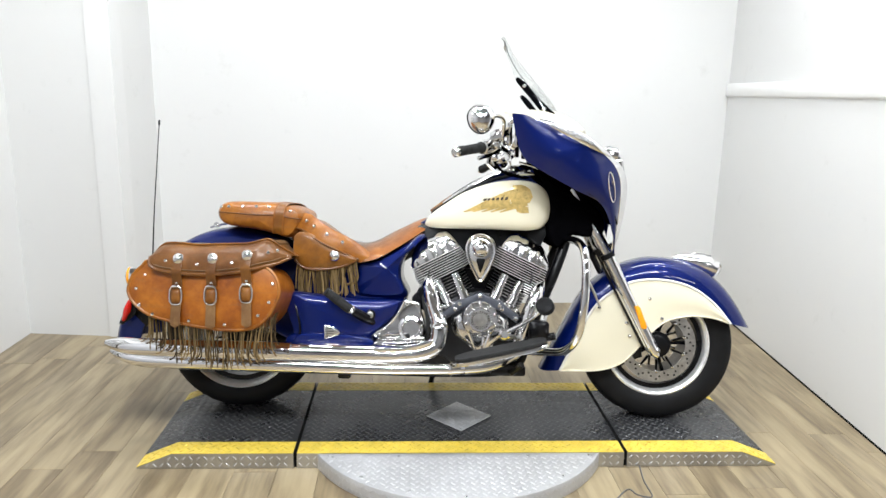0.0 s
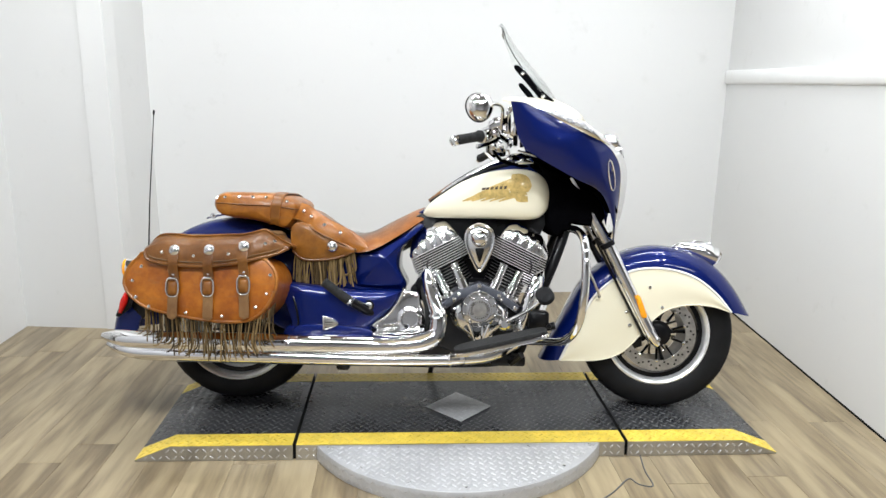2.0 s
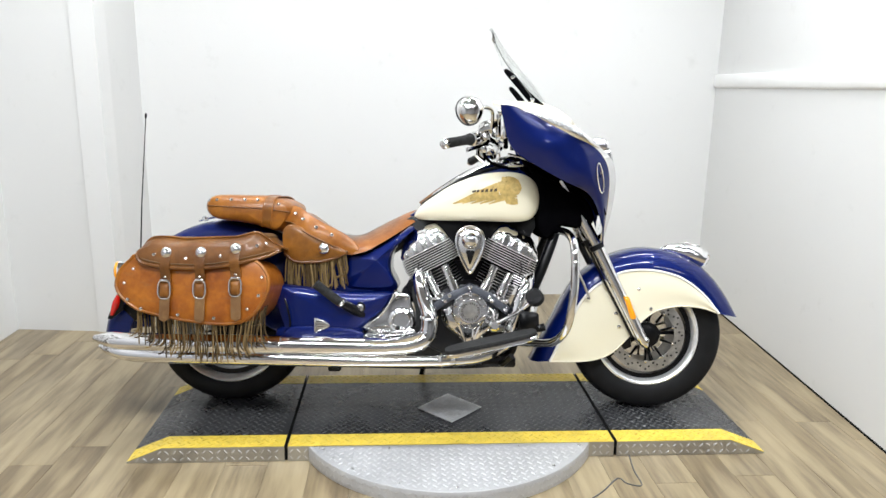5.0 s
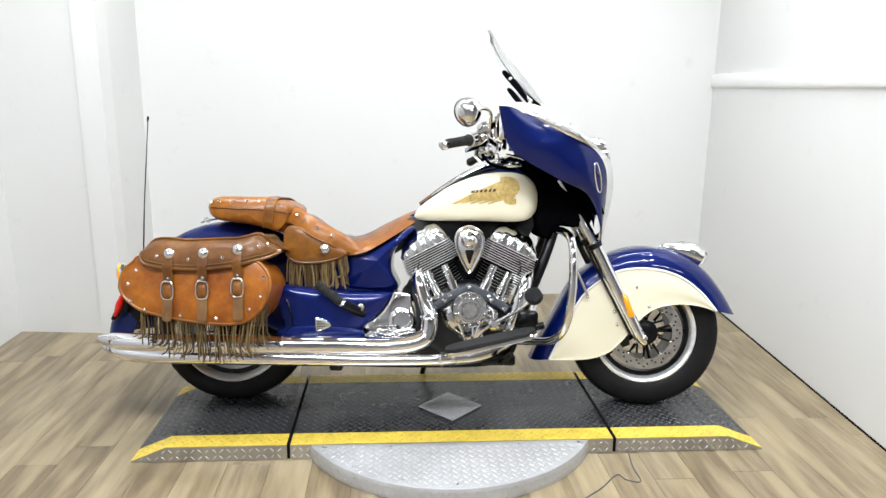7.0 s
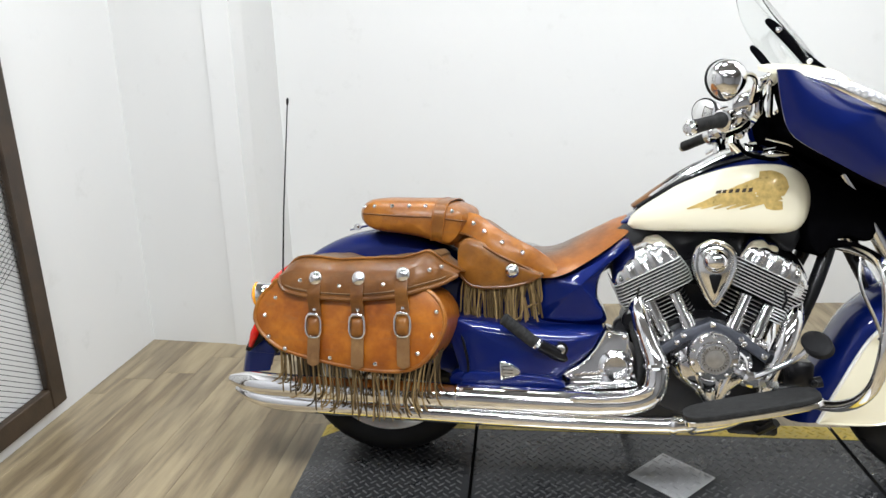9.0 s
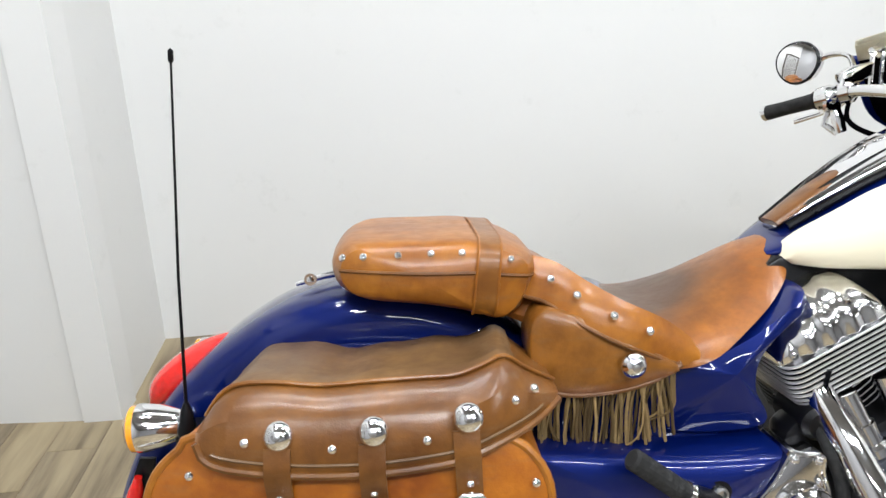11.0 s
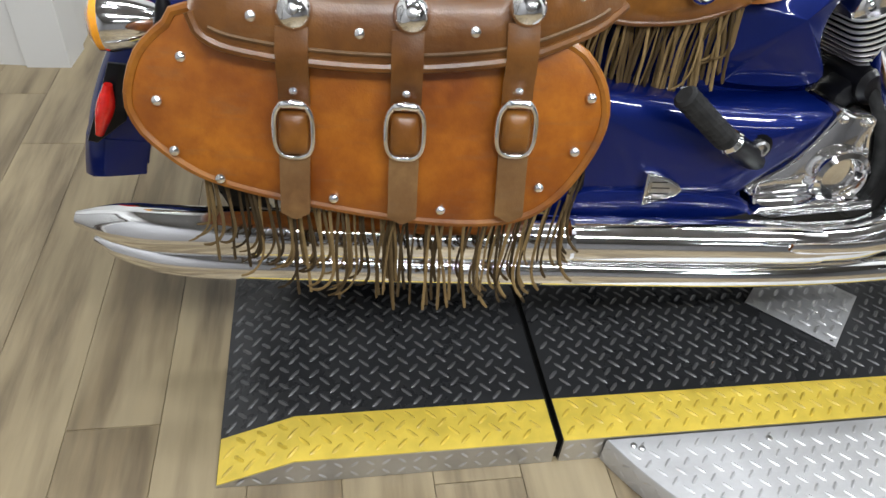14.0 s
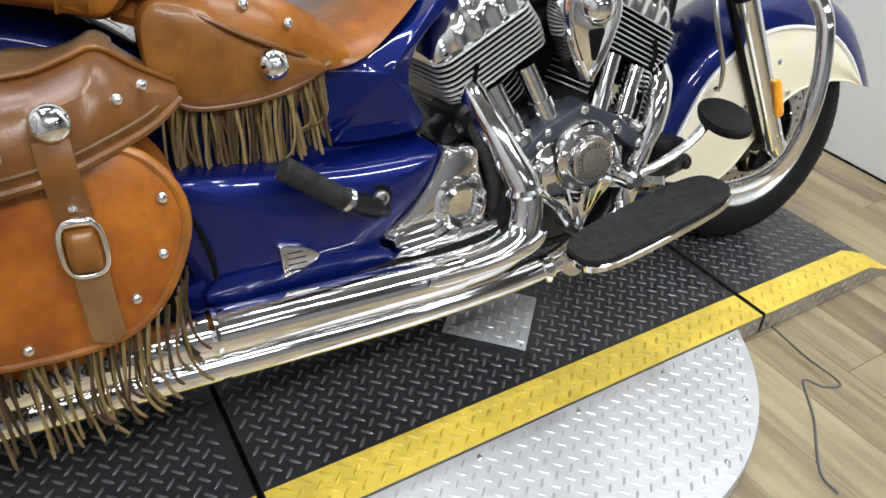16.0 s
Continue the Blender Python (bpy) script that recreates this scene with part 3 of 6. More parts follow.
# wheels
def wheel(name, x, z, r, width, disc_r, spokes, k=1.0):
    w = part(name, lathe([(0.030, -0.075), (0.042, -0.07), (0.042, 0.07), (0.030, 0.075)], (x, 0, z), seg=24), BLACK, bike, "black cast wheel with a polished rim")
    h = width / 2
    prof = [(0.197 * k, -h * 0.66), (0.205 * k, -h * 0.80), (0.218 * k, -h * 0.93), (r * (0.80 if k == 1 else 0.84), -h), (r * 0.89, -h * 0.96), (r * 0.955, -h * 0.80), (r * 0.985, -h * 0.55), (r * 0.998, -h * 0.25), (r, 0)]
    prof = prof + [(a, -b) for a, b in reversed(prof[:-1])] + [(0.197 * k, -h * 0.66)]
    ty = part("tyre", lathe(prof, (x, 0, z), seg=96), TYRE, w, "black tyre with a worn tread")
    tagged(ty)
    lip = [(0.186, -h * 0.52), (0.190, -h * 0.70), (0.196, -h * 0.80), (0.204, -h * 0.87), (0.2105, -h * 0.84), (0.2105, -h * 0.74), (0.200, -h * 0.60), (0.190, -h * 0.48), (0.186, -h * 0.52)]
    for side in (1, -1):
        part("rim", lathe([(a * k, b * side) for a, b in lip], (x, 0, z), seg=96), FIN, w, "bright polished rim")
    part("rim_barrel", lathe([(a * k, b) for a, b in ((0.168, -h * 0.5), (0.190, -h * 0.5), (0.190, h * 0.5), (0.168, h * 0.5), (0.168, -h * 0.5))], (x, 0, z), seg=64), BLACK, w)
    for n in range(spokes):
        a = 2 * math.pi * n / spokes
        c, s = math.cos(a), math.sin(a)
        part("spoke", sweep([(x + c * 0.035, 0, z + s * 0.035), (x + c * 0.10, 0, z + s * 0.10), (x + c * 0.172, 0, z + s * 0.172)], [0.022, 0.014, 0.020], 8, 0.55), BLACK, w)
    # brake discs on bolted carriers
    for s in (-1, 1):
        y = s * (h * 0.62 + 0.022)
        d = part("brake_disc", lathe([(disc_r, y - 0.003), (disc_r, y + 0.003), (disc_r * 0.73, y + 0.003), (disc_r * 0.73, y - 0.003), (disc_r, y - 0.003)], (x, 0, z), seg=64), DISC, w, "drilled steel brake disc")
        part("disc_hub", lathe([(0.030, y - 0.008), (0.052, y - 0.006), (0.052, y + 0.006), (0.030, y + 0.008)], (x, 0, z), seg=32), BLACK, w)
        for a in (2 * math.pi * q / 10 + 0.3 for q in range(10)):
            part("disc_carrier", sweep([(x + math.cos(a) * 0.06, y, z + math.sin(a) * 0.06), (x + math.cos(a) * disc_r * 0.72, y, z + math.sin(a) * disc_r * 0.72)], [0.015, 0.009], 6, 0.4), BLACK, w)
        bolts = [dome((x + math.cos(a) * disc_r * 0.72, y + s * 0.003, z + math.sin(a) * disc_r * 0.72), 0.0085, 0.006, (0, s, 0), 8) for a in (2 * math.pi * q / 10 + 0.3 for q in range(10))]
        for bolt in bolts:
            part("disc_bolt", bolt, CHROME, w)
        holes = [lathe([(0.0042, y + s * 0.0031), (0.0042, y + s * 0.0036), (0.0, y + s * 0.0036)], (x + math.cos(a) * disc_r * q, 0, z + math.sin(a) * disc_r * q), seg=8) for k in range(24) for a, q in ((2 * math.pi * k / 24, 0.79 if k % 2 else 0.93), (2 * math.pi * k / 24 + 0.1, 0.86))]
        tagged(part("disc_holes", merge(*holes), BLACK, w), kind="stuff")
    return w


front_wheel = wheel("front_wheel", 0.845, 0.307, 0.307, 0.135, 0.152, 5)
rear_wheel = wheel("rear_wheel", -0.856, 0.313, 0.313, 0.175, 0.140, 5, 1.10)
grooves = []
for wx, wz, r, wd in ((0.845, 0.307, 0.307, 0.135), (-0.856, 0.313, 0.313, 0.175)):
    for k in range(44):
        a = 2 * math.pi * k / 44
        for s in (-1, 1):
            pts = [(wx + math.cos(a + b) * rr, s * wd / 2 * q, wz + math.sin(a + b) * rr) for b, rr, q in ((0.0, r * 0.9935, 0.16), (0.035, r * 0.984, 0.50), (0.055, r * 0.955, 0.82))]
            grooves.append((wx, sweep(pts, 0.0022, 4)))
tagged(part("tread_grooves", merge(*[g for x, g in grooves if x > 0]), GAP, front_wheel), kind="stuff")
tagged(part("tread_grooves", merge(*[g for x, g in grooves if x < 0]), GAP, rear_wheel), kind="stuff")

# front fender
F_OUT = [(0.372, 0.185), (0.452, 0.344), (0.542, 0.511), (0.635, 0.597), (0.751, 0.650), (0.867, 0.660), (0.985, 0.633), (1.080, 0.574), (1.153, 0.488), (1.213, 0.385)]
F_EDGE = [(0.452, 0.197), (0.508, 0.318), (0.572, 0.445), (0.638, 0.514), (0.727, 0.563), (0.839, 0.574), (0.952, 0.549), (1.044, 0.487), (1.112, 0.408)]
F_LOW = [(0.454, 0.196), (0.601, 0.203), (0.691, 0.234), (0.757, 0.300), (0.801, 0.358), (0.867, 0.411), (0.956, 0.433), (1.046, 0.428), (1.112, 0.408)]
co, ce, cl = spline(F_OUT, 40), spline(F_EDGE, 40), spline(F_LOW, 40)
HW = 0.118
shape = [(-1.0, 0.0), (-0.985, 0.22), (-0.90, 0.55), (-0.72, 0.80), (-0.42, 0.95), (0, 1.0)]
shape = shape + [(-a, b) for a, b in reversed(shape[:-1])]
inner = [(a * 0.97, b - 0.03 / 0.12) for a, b in reversed(shape)]
rings = [[(e[0] + (o[0] - e[0]) * b, a * HW, e[1] + (o[1] - e[1]) * b) for a, b in shape] + [(e[0] + (o[0] - e[0]) * max(b, 0.0) * 0.93, a * HW, e[1] + (o[1] - e[1]) * max(b, 0) * 0.93) for a, b in inner] for o, e in zip(co, ce)]
fender = part("front_fender", loft(rings), BLUE, bike, "deep blue front fender with cream side panels")
for s in (-1, 1):
    rows = []
    for k in range(9):
        u = k / 8
        rows.append([(l[0] * u + e[0] * (1 - u), s * (HW + 0.001 + 0.007 * math.sin(math.pi * min(1, u * 1.2))), l[1] * u + e[1] * (1 - u)) for e, l in zip(ce, cl)])
    back = [[(x, y - s * 0.004, z) for x, y, z in r] for r in reversed(rows)]
    part("side_panel", loft([list(q) for q in zip(*(rows + back))]), CREAM, fender, "cream painted side panel")
    part("edge_bead", sweep([(x, s * (HW + 0.003), z) for x, z in ce], 0.0055, 6), WHITE_LINE, fender)
    part("lower_bead", sweep([(x, s * (HW + 0.002), z) for x, z in cl], 0.003, 6), CREAM, fender)
    for x, z in ((0.795, 0.498), (0.708, 0.398), (0.721, 0.346), (0.845, 0.42)):
        part("fender_bolt", dome((x, s * (HW + 0.008), z), 0.008, 0.005, (0, s, 0), 10), CHROME, fender)
lamp = part("fender_lamp", sweep([(0.900, 0, 0.650), (0.930, 0, 0.655), (0.985, 0, 0.645), (1.040, 0, 0.630), (1.080, 0, 0.615)], [0.004, 0.020, 0.036, 0.044, 0.040], 20, 0.95, smooth=20), CHROME, fender, "chrome running lamp on the fender crest")
part("lamp_lens", sweep([(1.078, 0, 0.616), (1.092, 0, 0.609), (1.099, 0, 0.606)], [0.038, 0.030, 0.006], 20, 0.9), LENS, lamp)
part("lamp_fin", slab([(0.95, 0.668), (1.0, 0.682), (1.06, 0.672), (1.075, 0.655), (1.0, 0.660)], -0.003, 0.003, 0.001), CHROME, lamp)

# fork
STEER = Matrix.Translation((0.80, 0, 0)) @ Matrix.Rotation(radians(-3.0), 4, "Z") @ Matrix.Translation((-0.80, 0, 0))
front_wheel.matrix_basis = STEER
fender.matrix_basis = STEER


def fork_leg(s):
    y = s * 0.150
    leg = part("fork_leg", merge(sweep([(0.643, y, 0.660), (0.70, y, 0.549), (0.829, y, 0.300)], [0.0275, 0.0275, 0.024], 20), sweep([(0.812, y, 0.335), (0.835, y, 0.290), (0.848, y, 0.272)], [0.026, 0.028, 0.014], 16, 0.8)), CHROME, bike, "chrome fork leg")
    leg.matrix_basis = STEER @ Matrix.Translation((-0.022, 0, 0))
    part("fork_tube", sweep([(0.50, s * 0.142, 0.925), (0.60, s * 0.147, 0.742), (0.65, y, 0.650)], 0.0225, 20), CHROME, leg)
    part("fork_seal", lathe([(0.024, -0.01), (0.030, -0.008), (0.030, 0.010), (0.024, 0.014)], (0.640, y, 0.665), (0.46, 0, -0.89), 20), BLACK, leg)
    part("axle_nut", dome((0.842, y + s * 0.018, 0.300), 0.013, 0.010, (0, s, 0), 10), SATIN, leg)
    part("reflector", slab([(0.748, 0.470), (0.757, 0.476), (0.769, 0.470), (0.797, 0.398), (0.796, 0.387), (0.784, 0.383), (0.774, 0.390)], y + s * 0.026, y + s * 0.036, 0.004), AMBER, leg, "amber reflector")
    part("dark_stay", sweep([(0.60, s * 0.135, 0.69), (0.70, s * 0.135, 0.50), (0.80, s * 0.135, 0.31)], 0.012, 8), BLACK, leg)
    part("caliper", slab([(0.70, 0.35), (0.735, 0.30), (0.77, 0.25), (0.80, 0.262), (0.79, 0.32), (0.755, 0.385)], s * 0.075, s * 0.115, 0.010), BLACK, leg)


fork_leg(-1)
fork_leg(1)

# front fairing
F_REAR = [(0.206, 1.177), (0.225, 1.101), (0.247, 1.041), (0.290, 1.003), (0.444, 0.925), (0.560, 0.872), (0.622, 0.765), (0.645, 0.680)]
F_FRONT = [(0.292, 1.175), (0.376, 1.135), (0.459, 1.095), (0.555, 1.051), (0.608, 1.004), (0.633, 0.947), (0.642, 0.859), (0.642, 0.780), (0.636, 0.682)]
rear_c, front_c = spline(F_REAR, 34), spline(F_FRONT, 34)


def fairing_side(s):
    rows = []
    for i, (r, f) in enumerate(zip(rear_c, front_c)):
        v = i / 33
        wr = 0.365 - 0.04 * v - 0.175 * max(0, (v - 0.50) / 0.50) ** 1.2
        wr += 0.07 * max(0, 1 - v / 0.5)
        wf = 0.265 - 0.12 * v + np.interp(v, (0, 0.3, 0.5, 0.8, 1), (0.08, 0.131, 0.095, 0.03, 0))
        row = []
        for k in range(15):
            u = k / 14
            bulge = 0.018 * math.sin(math.pi * u) * (1 - 0.5 * v)
            row.append((r[0] + (f[0] - r[0]) * u, s * (wr + (wf - wr) * u ** 1.8 + bulge), r[1] + (f[1] - r[1]) * u))
        rows.append(row)
    back = [[(x, y - s * 0.006, z) for x, y, z in reversed(row)] for row in rows]
    return loft([a + b for a, b in zip(rows, back)]), rows


fairing_geo, side_rows = fairing_side(-1)
fairing_y = surface_of(fairing_geo)
fairing = part("fairing", fairing_geo, BLUE, bike, "deep blue fork-mounted fairing")
part("fairing_side", swung(flipped(fairing_geo)), BLUE, fairing)
fairing.location = (-0.008, 0, -0.010)
# chrome nose between the sides
nose_rows = []
for i in range(6, 34):
    f, w = front_c[i], abs(side_rows[i][-1][1])
    z = f[1]
    reach = 0.062 * math.sin(math.pi * min(1, max(0.0, (i - 2) / 31))) ** 0.6
    nose_rows.append([(f[0] + 0.001 + reach * math.sqrt(max(0, 1 - u * u)), u * w, z + 0.016 * (1 - u * u)) for u in np.linspace(-1, 1, 21)])
nb = [[(x - 0.008, y, z) for x, y, z in reversed(r)] for r in nose_rows]
part("nose", swung(loft([a + b for a, b in zip(nose_rows, nb)])), CHROME, fairing, "chrome headlamp surround")
head = part("headlamp", lathe([(0.085, 0.0), (0.098, 0.01), (0.098, 0.04), (0.088, 0.046)], (0.640, 0, 0.985), (1, 0, 0.05), 40), CHROME, fairing, "round chrome headlamp")
part("lamp_lens", lathe([(0.087, 0.038), (0.08, 0.05), (0.05, 0.058), (0, 0.062)], (0.640, 0, 0.985), (1, 0, 0.05), 40), LENS, head)
# cream cowl under the screen
top_rows = []
for k in range(15):
    u = k / 14
    i = int(round(u * 13))
    f = front_c[0] * (1 - u) + np.array((0.527, 1.135)) * u
    x0 = 0.205 + (0.545 - 0.205) * u
    edge_z = 1.203 - 0.046 * u - 0.02 * u * u
    crest = edge_z + 0.034 + 0.024 * math.sin(math.pi * u)
    w = 0.330 * (1 - u ** 2.2) ** 0.5 + 0.012
    top_rows.append([(x0 - 0.02 * (q * q) + 0.125 * (1 - q * q) * (1 - u), q * w, crest - (crest - edge_z) * abs(q) ** 2.4) for q in np.linspace(-1, 1, 19)])
tb = [[(x, y, z - 0.012) for x, y, z in reversed(r)] for r in top_rows]
part("cowl", swung(loft([a + b for a, b in zip(top_rows, tb)])), CREAM, fairing, "cream painted cowl below the screen")
# clear side lamp strip between cowl and side
for s in (-1, 1):
    a = [(0.297, s * 0.355, 1.181), (0.354, s * 0.370, 1.161), (0.424, s * 0.380, 1.130), (0.500, s * 0.365, 1.095), (0.580, s * 0.320, 1.056)]
    a = [(x + 0.28 * max(0, y), y, z - 0.009) for x, y, z in a]
    st = part("side_lamp", sweep(a, [0.003, 0.014, 0.018, 0.016, 0.005], 12, 0.5, up=(0, 0.2, 1), smooth=26), CHROME, fairing, "chrome strip lamp")
    part("lamp_lens", sweep([(x + 0.002, y - (-s) * 0.004, z + 0.001) for x, y, z in a[1:4]], [0.008, 0.0135, 0.009], 12, 0.62, up=(0, 0.2, 1), smooth=16), FACET, st, "ribbed clear lens")
    part("spot_lamp", sweep([(0.545 + (0.05 if s > 0 else 0), s * 0.17, 1.070), (0.600 + (0.05 if s > 0 else 0), s * 0.165, 1.070), (0.634 + (0.05 if s > 0 else 0), s * 0.16, 1.064)], [0.012, 0.030, 0.028], 18), CHROME, fairing, "chrome spot lamp")
    sh = 0.06 if s > 0 else 0.0
    oval = [(0.592 + 0.0125 * math.cos(a) + 0.012 * math.sin(-a), 0.936 + 0.054 * math.sin(a)) for a in np.linspace(0, 2 * math.pi, 33)]
    ring = [(x + sh, -s * (fairing_y(x, z, -0.30) - 0.003), z) for x, z in oval]
    vent = part("side_vent", loft([[(c[0] + (p[0] - c[0]) * k, p[1] + s * d, c[2] + (p[2] - c[2]) * k) for p in ring[:-1]] for c in (Vector((0.592 + sh, 0, 0.938)),) for k, d in ((1.0, -0.012), (1.0, 0.0), (0.86, -0.001), (0.6, -0.004), (0.02, -0.006))]), BLUE, fairing)
    part("vent_trim", sweep(ring, 0.0026, 8), CHROME, vent, "chrome vent rim")
    part("vent_bar", sweep([ring[2], (ring[2][0] * 0.5 + ring[15][0] * 0.5, ring[2][1], ring[2][2] - 0.004), ring[15]], 0.003, 6), CHROME, vent)
# inner shell, instruments and the dark cover behind the forks
shell_rows = [[(r[0][0] + 0.020 + 0.055 * (1 - abs(q)), q * (abs(r[0][1]) - 0.008), r[0][2] - 0.004) for q in np.linspace(-1, 1, 13)] for r in side_rows[:28]]
sb = [[(x + 0.012, y, z) for x, y, z in reversed(r)] for r in shell_rows]
inner_shell = part("inner_shell", swung(loft([a + b for a, b in zip(shell_rows, sb)])), PLASTIC, fairing, "black inner dashboard shell")
hood_rows = []
for k in range(7):
    u = k / 6
    hood_rows.append([(p[0] + (c[0] - p[0]) * u, p[1] + (c[1] - p[1]) * u, p[2] + (c[2] - 0.003 - p[2]) * u + 0.012 * math.sin(math.pi * u) * (1 - abs(q))) for q, p, c in zip(np.linspace(-1, 1, 19), [(side_rows[0][0][0] + 0.020 + 0.055 * (1 - abs(q)), q * (abs(side_rows[0][0][1]) - 0.008), side_rows[0][0][2] - 0.004) for q in np.linspace(-1, 1, 19)], top_rows[0])])
hb = [[(x, y, z - 0.010) for x, y, z in reversed(r)] for r in hood_rows]
part("dash_hood", swung(loft([a + b for a, b in zip(hood_rows, hb)])), CREAM, inner_shell, "cream painted upper lip")
for y in (-0.075, 0.075):
    g = part("gauge", lathe([(0.05, 0.0), (0.058, 0.004), (0.058, 0.02), (0.05, 0.026), (0.047, 0.018), (0.0, 0.018)], (0.262, y, 1.115), (-1, 0, 0.45), 32), CHROME, fairing, "round instrument with a chrome ring")
part("shell_badge", lathe([(0.0, 0.006), (0.030, 0.005), (0.036, 0.0), (0.034, -0.004)], (0.262, -0.215, 1.125), (-0.85, -0.5, 0.1), 24), CHROME, inner_shell, "oval chrome speaker ring")
NECK = [(0.300, 0.985), (0.455, 0.910), (0.560, 0.855), (0.600, 0.765), (0.53, 0.735), (0.47, 0.745), (0.42, 0.690), (0.375, 0.735), (0.365, 0.860)]
part("neck_cover", slab(spline(NECK, 40, True), -0.155, 0.155, 0.025), PLASTIC, bike, "black steering neck cover")

# windscreen
SIDE = [(0.340, 1.235), (0.300, 1.295), (0.245, 1.366), (0.202, 1.446), (0.182, 1.530)]
MIDL = [(0.440, 1.222), (0.385, 1.300), (0.310, 1.390), (0.240, 1.475), (0.196, 1.556)]
cs, cm = spline(SIDE, 18), spline(MIDL, 18)
rows = []
for i in range(18):
    v = i / 17
    w = 0.235 - 0.05 * v - 0.11 * max(0, (v - 0.8) / 0.2) ** 2
    rows.append([(cm[i][0] + (cs[i][0] - cm[i][0]) * q * q, q * w, cm[i][1] + (cs[i][1] - cm[i][1]) * q * q) for q in np.linspace(-1, 1, 25)])
rb = [[(x - 0.0028, y, z - 0.001) for x, y, z in reversed(r)] for r in rows]
screen_part = part("windscreen", swung(loft([a + b for a, b in zip(rows, rb)])), CLEAR, bike, "clear curved acrylic windscreen")
screen_part.visible_shadow = False
screen_part.location = (-0.006, 0, -0.016)
part("screen_edge", sweep([rows[i][0] for i in range(17, 0, -1)], 0.0012, 6), CLEAR, screen_part)
both("screen_mount", sweep([(0.236, -0.190, 1.354), (0.243, -0.194, 1.346), (0.265, -0.202, 1.322), (0.300, -0.212, 1.280), (0.341, -0.218, 1.235), (0.368, -0.220, 1.205)], [0.005, 0.010, 0.0125, 0.0125, 0.016, 0.022], 12, 0.30, up=(0.75, 0, 0.66), smooth=24), PLASTIC, screen_part, "black windscreen mount")
both("mount_bolt", dome((0.265, -0.207, 1.322), 0.008, 0.005), CHROME, screen_part)
both("mount_bolt", dome((0.341, -0.224, 1.235), 0.008, 0.005), CHROME, screen_part)

# handlebar, controls, mirrors
bar = part("handlebar", sweep([(0.010, -0.408, 1.042), (0.105, -0.300, 1.070), (0.155, -0.22, 1.085), (0.21, -0.10, 1.075), (0.22, 0, 1.06), (0.24, 0.112, 1.075), (0.221, 0.246, 1.085), (0.195, 0.336, 1.070), (0.132, 0.457, 1.042)], 0.0135, 12, smooth=60), CHROME, bike, "chrome handlebar with controls and mirrors")
bar.location.z = -0.010
GRIP_A, GRIP_B = Vector((0.006, -0.413, 1.041)), Vector((0.100, -0.306, 1.069))
def turned(g):
    """The left half of the bar, swung forwards as the bar is turned."""
    v, q = flipped(g)
    return [(x + 0.30 * y, y * 1.12, z) for x, y, z in v], q


